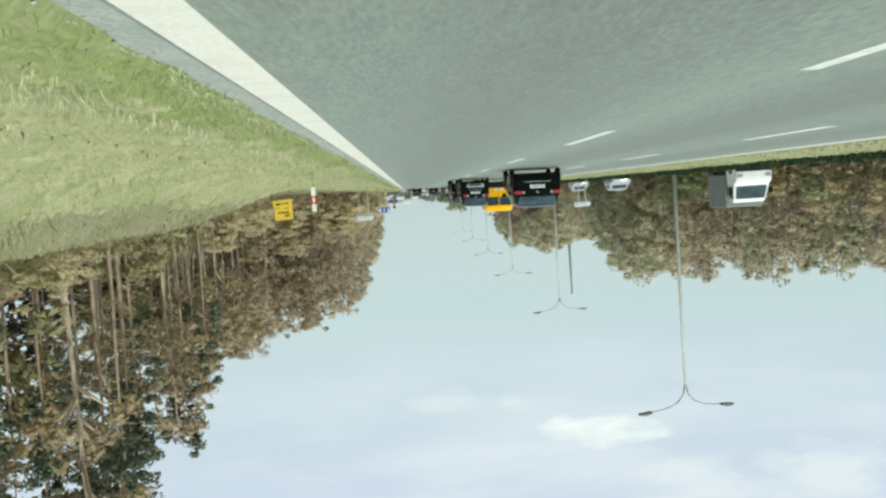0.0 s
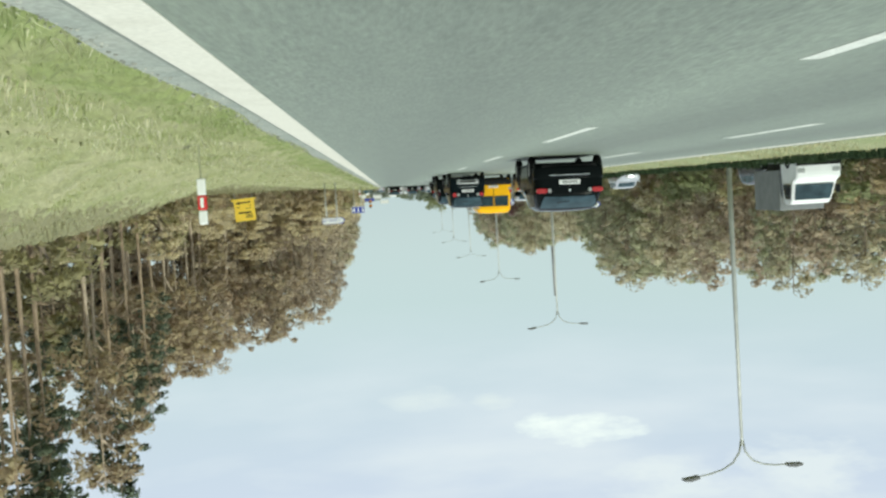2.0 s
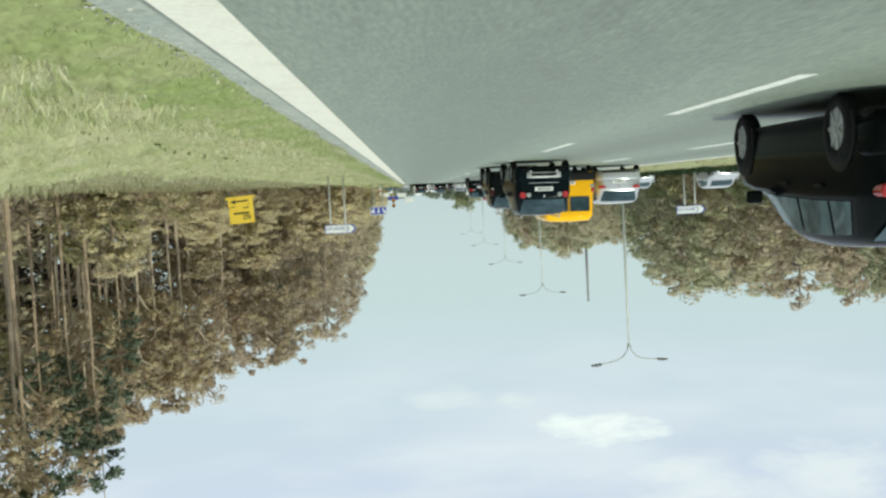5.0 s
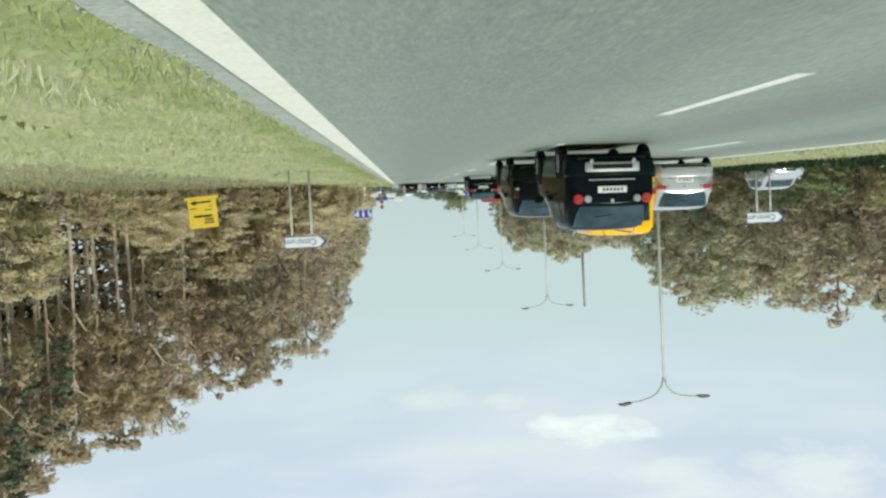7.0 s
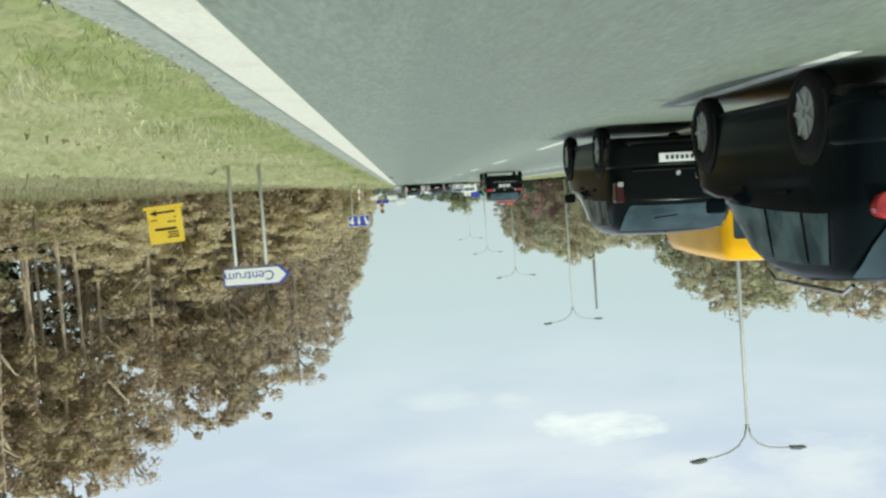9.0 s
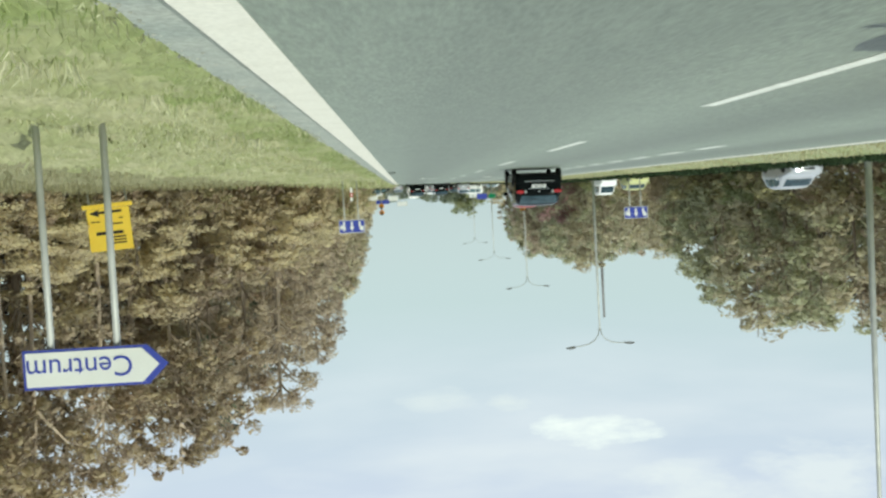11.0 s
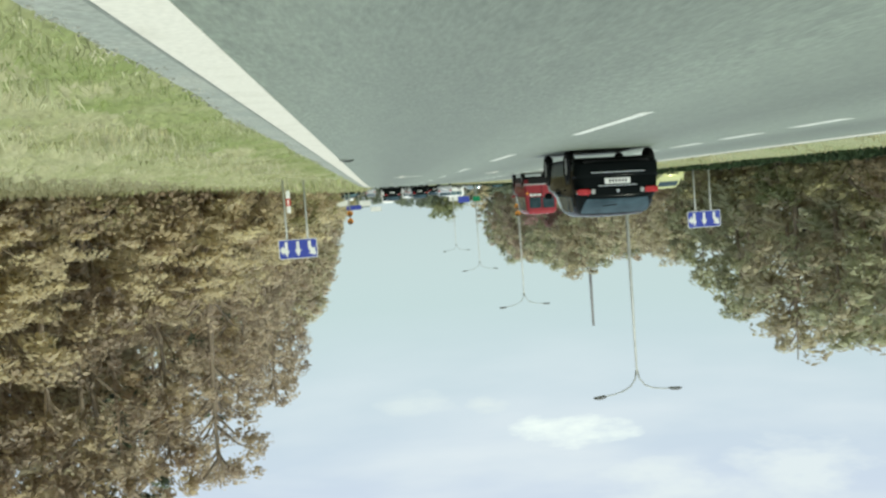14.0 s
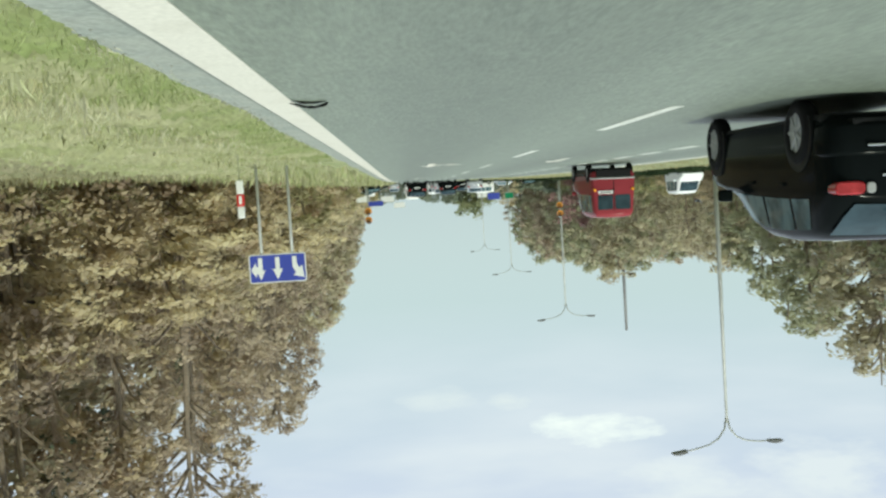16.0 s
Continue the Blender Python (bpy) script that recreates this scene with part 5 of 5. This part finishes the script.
def lane_sign(m, half, low, high, posts, label):
    """A blue board with three white lane arrows."""
    root = thing("lane_sign", m, label, "road sign", "lane signs")
    board = part("board", slab(rounded(-half, half, low, high, 0.05), 0.0, 0.02), SIGN_WHITE, root, "white-edged board")
    part("face", slab(rounded(-half + 0.025, half - 0.025, low + 0.025, high - 0.025, 0.04), -0.004, 0.0), SIGN_BLUE, board, "blue face")
    h = high - low
    up = [(-0.06, 0.12), (0.06, 0.12), (0.06, 0.52), (0.14, 0.52), (0.0, 0.9), (-0.14, 0.52), (-0.06, 0.52)]
    for cx, lean in ((-half * 0.60, 1), (0.0, 0), (half * 0.60, 0)):
        if cx > 0:
            # straight on and right
            pts = [(-x, q) for x, q in ((-0.06, 0.12), (0.06, 0.12), (0.06, 0.56), (0.13, 0.56), (0.0, 0.9), (-0.07, 0.68), (-0.12, 0.68), (-0.12, 0.80), (-0.27, 0.54), (-0.12, 0.28), (-0.12, 0.42), (-0.06, 0.42))]
        elif lean:
            pts = [(-x, q) for x, q in ((-0.06, 0.12), (0.06, 0.12), (0.06, 0.38), (0.14, 0.53), (0.21, 0.43), (0.25, 0.87), (-0.06, 0.77), (0.03, 0.68), (-0.06, 0.5))]
        else:
            pts = up
        part("arrow", slab([(cx + x * h * 1.25, low + q * h) for x, q in pts], -0.008, -0.004), SIGN_WHITE, root, "white arrow")
    for x in posts:
        post(root, x, -0.3, high - 0.04)
    return root


z = ground_z(2.94, 126.2)
lane_sign(pose(2.95, 126.1, z), 0.66, 1.93 - z, 2.60 - z, (-0.35, 0.36), "blue lane sign with three white arrows on two posts")
z = ground_z(-12.7, 131.2)
lane_sign(pose(-12.7, 131.2, z), 0.66, 2.16 - z, 2.82 - z, (-0.3, 0.32), "blue lane sign with white arrows on the median")


def board_sign(m):
    """A large yellow board on two posts with an arrow and rows of bars."""
    root = thing("notice_board", m, "large yellow notice board with black bars on posts", "road sign")
    board = part("board", slab(rounded(-0.97, 0.97, 0.95, 2.85, 0.05), 0.0, 0.05), SIGN_YELLOW, root, "yellow board")
    part("ledge", box(-1.14, 1.14, -0.02, 0.06, 0.74, 0.93, 0.015), SIGN_YELLOW, root, "yellow board under it")
    part("arrow", slab([(0.84, 1.14), (0.42, 0.99), (0.42, 1.08), (-0.62, 1.06), (-0.62, 1.17), (0.42, 1.19), (0.42, 1.31)], -0.008, -0.002), SIGN_BLACK, board, "black arrow")
    for z0, z1, x0, x1 in ((1.99, 2.13, -0.60, 0.62), (2.22, 2.29, -0.70, -0.08), (2.36, 2.42, -0.70, -0.12), (2.49, 2.56, -0.70, -0.05), (1.50, 1.55, 0.42, 0.82), (1.64, 1.70, -0.62, -0.14), (1.40, 1.45, -0.66, -0.50)):
        part("bar", box(x0, x1, -0.008, -0.001, z0, z1), SIGN_BLACK, board)
    for x in (-0.85, 0.85):
        post(root, x, 0, 2.8, 0.05, 0.1)
    return root


board_sign(pose(13.5, 119.2, ground_z(13.5, 119.2), 0, -3.3, 4))


def marker_post(m, label):
    """A flat white post with a red band, on a hidden stem."""
    root = thing("marker_post", m, label, "marker post", "marker posts beside the road")
    part("stem", tube([(0, 0, -0.1), (0, 0, 0.52)], 0.012, 6), STAKE, root, "thin weathered stake")
    part("shaft", box(-0.056, 0.056, -0.03, 0.03, 0.50, 0.72, 0.02), SIGN_WHITE, root)
    band = part("red_band", box(-0.060, 0.060, -0.034, 0.034, 0.72, 0.91, 0.02), SIGN_RED, root, "red band")
    part("reflector", box(-0.022, 0.022, -0.040, -0.030, 0.75, 0.88, 0.004), SIGN_WHITE, band, "white reflector")
    part("cap", box(-0.056, 0.056, -0.03, 0.03, 0.91, 1.10, 0.025), SIGN_WHITE, root, "white top")
    return root


post_one = marker_post(pose(2.31, 27.2, ground_z(2.31, 27.2)), "white marker post with a red band in the grass")
copy_thing(post_one, pose(2.49, 117.7, ground_z(2.49, 117.7)))


# ---- the junction ahead ----
def signal(m, label, top):
    """Two yellow lamp housings above one another on a post."""
    root = thing("warning_signal", m, label, "traffic light", "yellow signals")
    post(root, 0, -0.1, top, 0.05, 0.12)
    for z in (top - 0.35, top - 1.0):
        head = part("housing", slab([(0.26 * math.cos(k * math.tau / 16), z + 0.26 * math.sin(k * math.tau / 16)) for k in range(16)], -0.1, 0.1, 0.02), LAMP_AMBER, root, "yellow round housing")
        part("lens", tube([(0, -0.13, z), (0, -0.1, z)], [0.12, 0.15], 14), AMBER_LENS, head, "dull amber lens")
        part("hood", slab([(-0.2, z + 0.16), (0.2, z + 0.16), (0.14, z + 0.24), (-0.14, z + 0.24)], -0.26, -0.1), SIGN_BLACK, head)
    return root


sig = signal(pose(-12.35, 189.0, ground_z(-12.35, 189)), "yellow twin signal on a post on the median", 3.2)
tagged(copy_thing(sig, pose(2.6, 183.0, ground_z(2.6, 183))), "yellow twin signal on a post on the verge")


def plain_sign(m, half, low, high, face, label, posts=(0.0,)):
    root = thing("road_sign", m, label, "road sign", "signs at the junction")
    board = part("board", slab(rounded(-half, half, low, high, 0.05), 0.0, 0.03), SIGN_BACK, root, "grey back")
    part("face", slab(rounded(-half + 0.03, half - 0.03, low + 0.03, high - 0.03, 0.04), -0.005, 0.0), face, board)
    for x in posts:
        post(root, x, -0.1, high - 0.05, 0.04, 0.07)
    return root


for x, y, half, low, high, face, label, posts in (
        (4.9, 236, 0.75, 1.6, 2.4, SIGN_WHITE, "white sign on posts before the junction", (-0.4, 0.4)),
        (7.4, 250, 0.75, 1.7, 2.5, SIGN_WHITE, "white sign on posts beside the junction", (-0.5, 0.5)),
        (3.9, 256, 1.1, 2.6, 3.3, SIGN_BLUE, "blue direction sign beside the junction", (-0.8, 0.8)),
        (8.8, 258, 0.9, 1.2, 2.2, SIGN_GREEN, "green sign beside the junction", (0.0,)),
        (2.3, 262, 0.95, 2.0, 2.9, SIGN_WHITE, "white sign beyond the junction", (0.0,)),
        (0.9, 333, 1.2, 3.9, 5.0, SIGN_WHITE, "white sign on tall posts beyond the junction", (-0.6, 0.6)),
        (-13.0, 262, 0.9, 1.9, 2.9, SIGN_BLUE, "blue sign on the far median", (-0.5, 0.5)),
        (-12.6, 234, 0.5, 1.6, 2.3, SIGN_GREEN, "green sign on the far median", (0.0,)),
        (-13.0, 286, 0.8, 2.1, 2.9, SIGN_WHITE, "white sign on the far median", (-0.4, 0.4))):
    plain_sign(pose(x, y, ground_z(x, y)), half, low, high, face, label, posts)

# dense low trees beyond the junction
for x, y, h in ((-14.6, 345, 8.2), (-13.2, 347, 6.4), (-16.4, 348, 5.4), (8.0, 336, 4.2), (14.0, 334, 5.0), (20.0, 338, 6.0), (-22.0, 334, 6.0)):
    plant(BUSHES[2:] if y > 344 else LOWS_FAR, x, y, h, 3.3, wood, 1.1)


def lane_arrow(x, y, lean):
    """A painted arrow on the carriageway, long in the way of travel."""
    bm = bmesh.new()
    shaft = [(-0.09, 0.0), (0.09, 0.0), (0.09, 2.6), (0.34, 2.6), (0.0, 4.4), (-0.34, 2.6), (-0.09, 2.6)]
    side = [(-0.09, 1.2), (-0.09, 1.75), (-0.5, 2.55), (-0.5, 3.0), (-0.95, 2.2), (-0.5, 1.4), (-0.5, 1.85)] if lean else []
    for pts in (shaft, side):
        if pts:
            v = [bm.verts.new((x + a, y + b, road_z(x + a, y + b) + 0.004)) for a, b in pts]
            bm.faces.new(v)
    bmesh.ops.recalc_face_normals(bm, faces=bm.faces)
    return tagged(mesh_object("lane_arrow", bm, PAINT_LINE), "white arrow painted on the lane", "road marking", "lane arrows", "structure")


lane_arrow(-0.9, 130.4, True)
lane_arrow(-4.6, 130.4, False)
lane_arrow(-0.9, 165, True)

# a scrap on the edge line, half curled up
bm = bmesh.new()
rng = random.Random(3)
grid = []
for j in range(6):
    v = j / 5
    row = []
    for i in range(6):
        u = i / 5
        x = 0.48 + 0.26 * u * (1 - 0.2 * v) + 0.02 * rng.uniform(-1, 1)
        y = 108.7 + (0.4 * v + 0.10 * math.sin(u * 5)) * (0.25 + 0.75 * u)
        row.append(bm.verts.new((x, y, road_z(x, y) + 0.008 + 0.05 * u * (1 - u) * 2.2 * (1 - v) + 0.02 * rng.random())))
    grid.append(row)
for a, b in zip(grid, grid[1:]):
    for i in range(5):
        bm.faces.new((a[i], a[i + 1], b[i + 1], b[i]))
ext = bmesh.ops.extrude_face_region(bm, geom=list(bm.faces))["geom"]
for g in ext:
    if isinstance(g, bmesh.types.BMVert):
        g.co.z += 0.008
bmesh.ops.recalc_face_normals(bm, faces=bm.faces)
tagged(mesh_object("scrap", bm, RUBBER), "dark curled scrap of rubber on the edge line", "debris")

red_bush = bush("reddish purple bush before the opposite wood", 4.6, 2.6, LEAF_PURPLE, 95, 34, 44, 0.15)
red_bush.matrix_basis = pose(-30.2, 296.0, ground_z(-30.2, 296.0) - 0.05) @ Matrix.Scale(2.1, 4)

# trees deep in the wood
for i, ob in enumerate(o for o in FARS + LOWS_FAR + PINES + BROWNS + TALLS + REDS + LOWS + OLIVES + GREENS + BUSHES if id(o) in FIRST):
    x, y = 31.0 + 2.5 * (i % 3), 120.0 + 7.0 * i
    ob.matrix_basis = pose(x, y, ground_z(x, y) - 0.05)
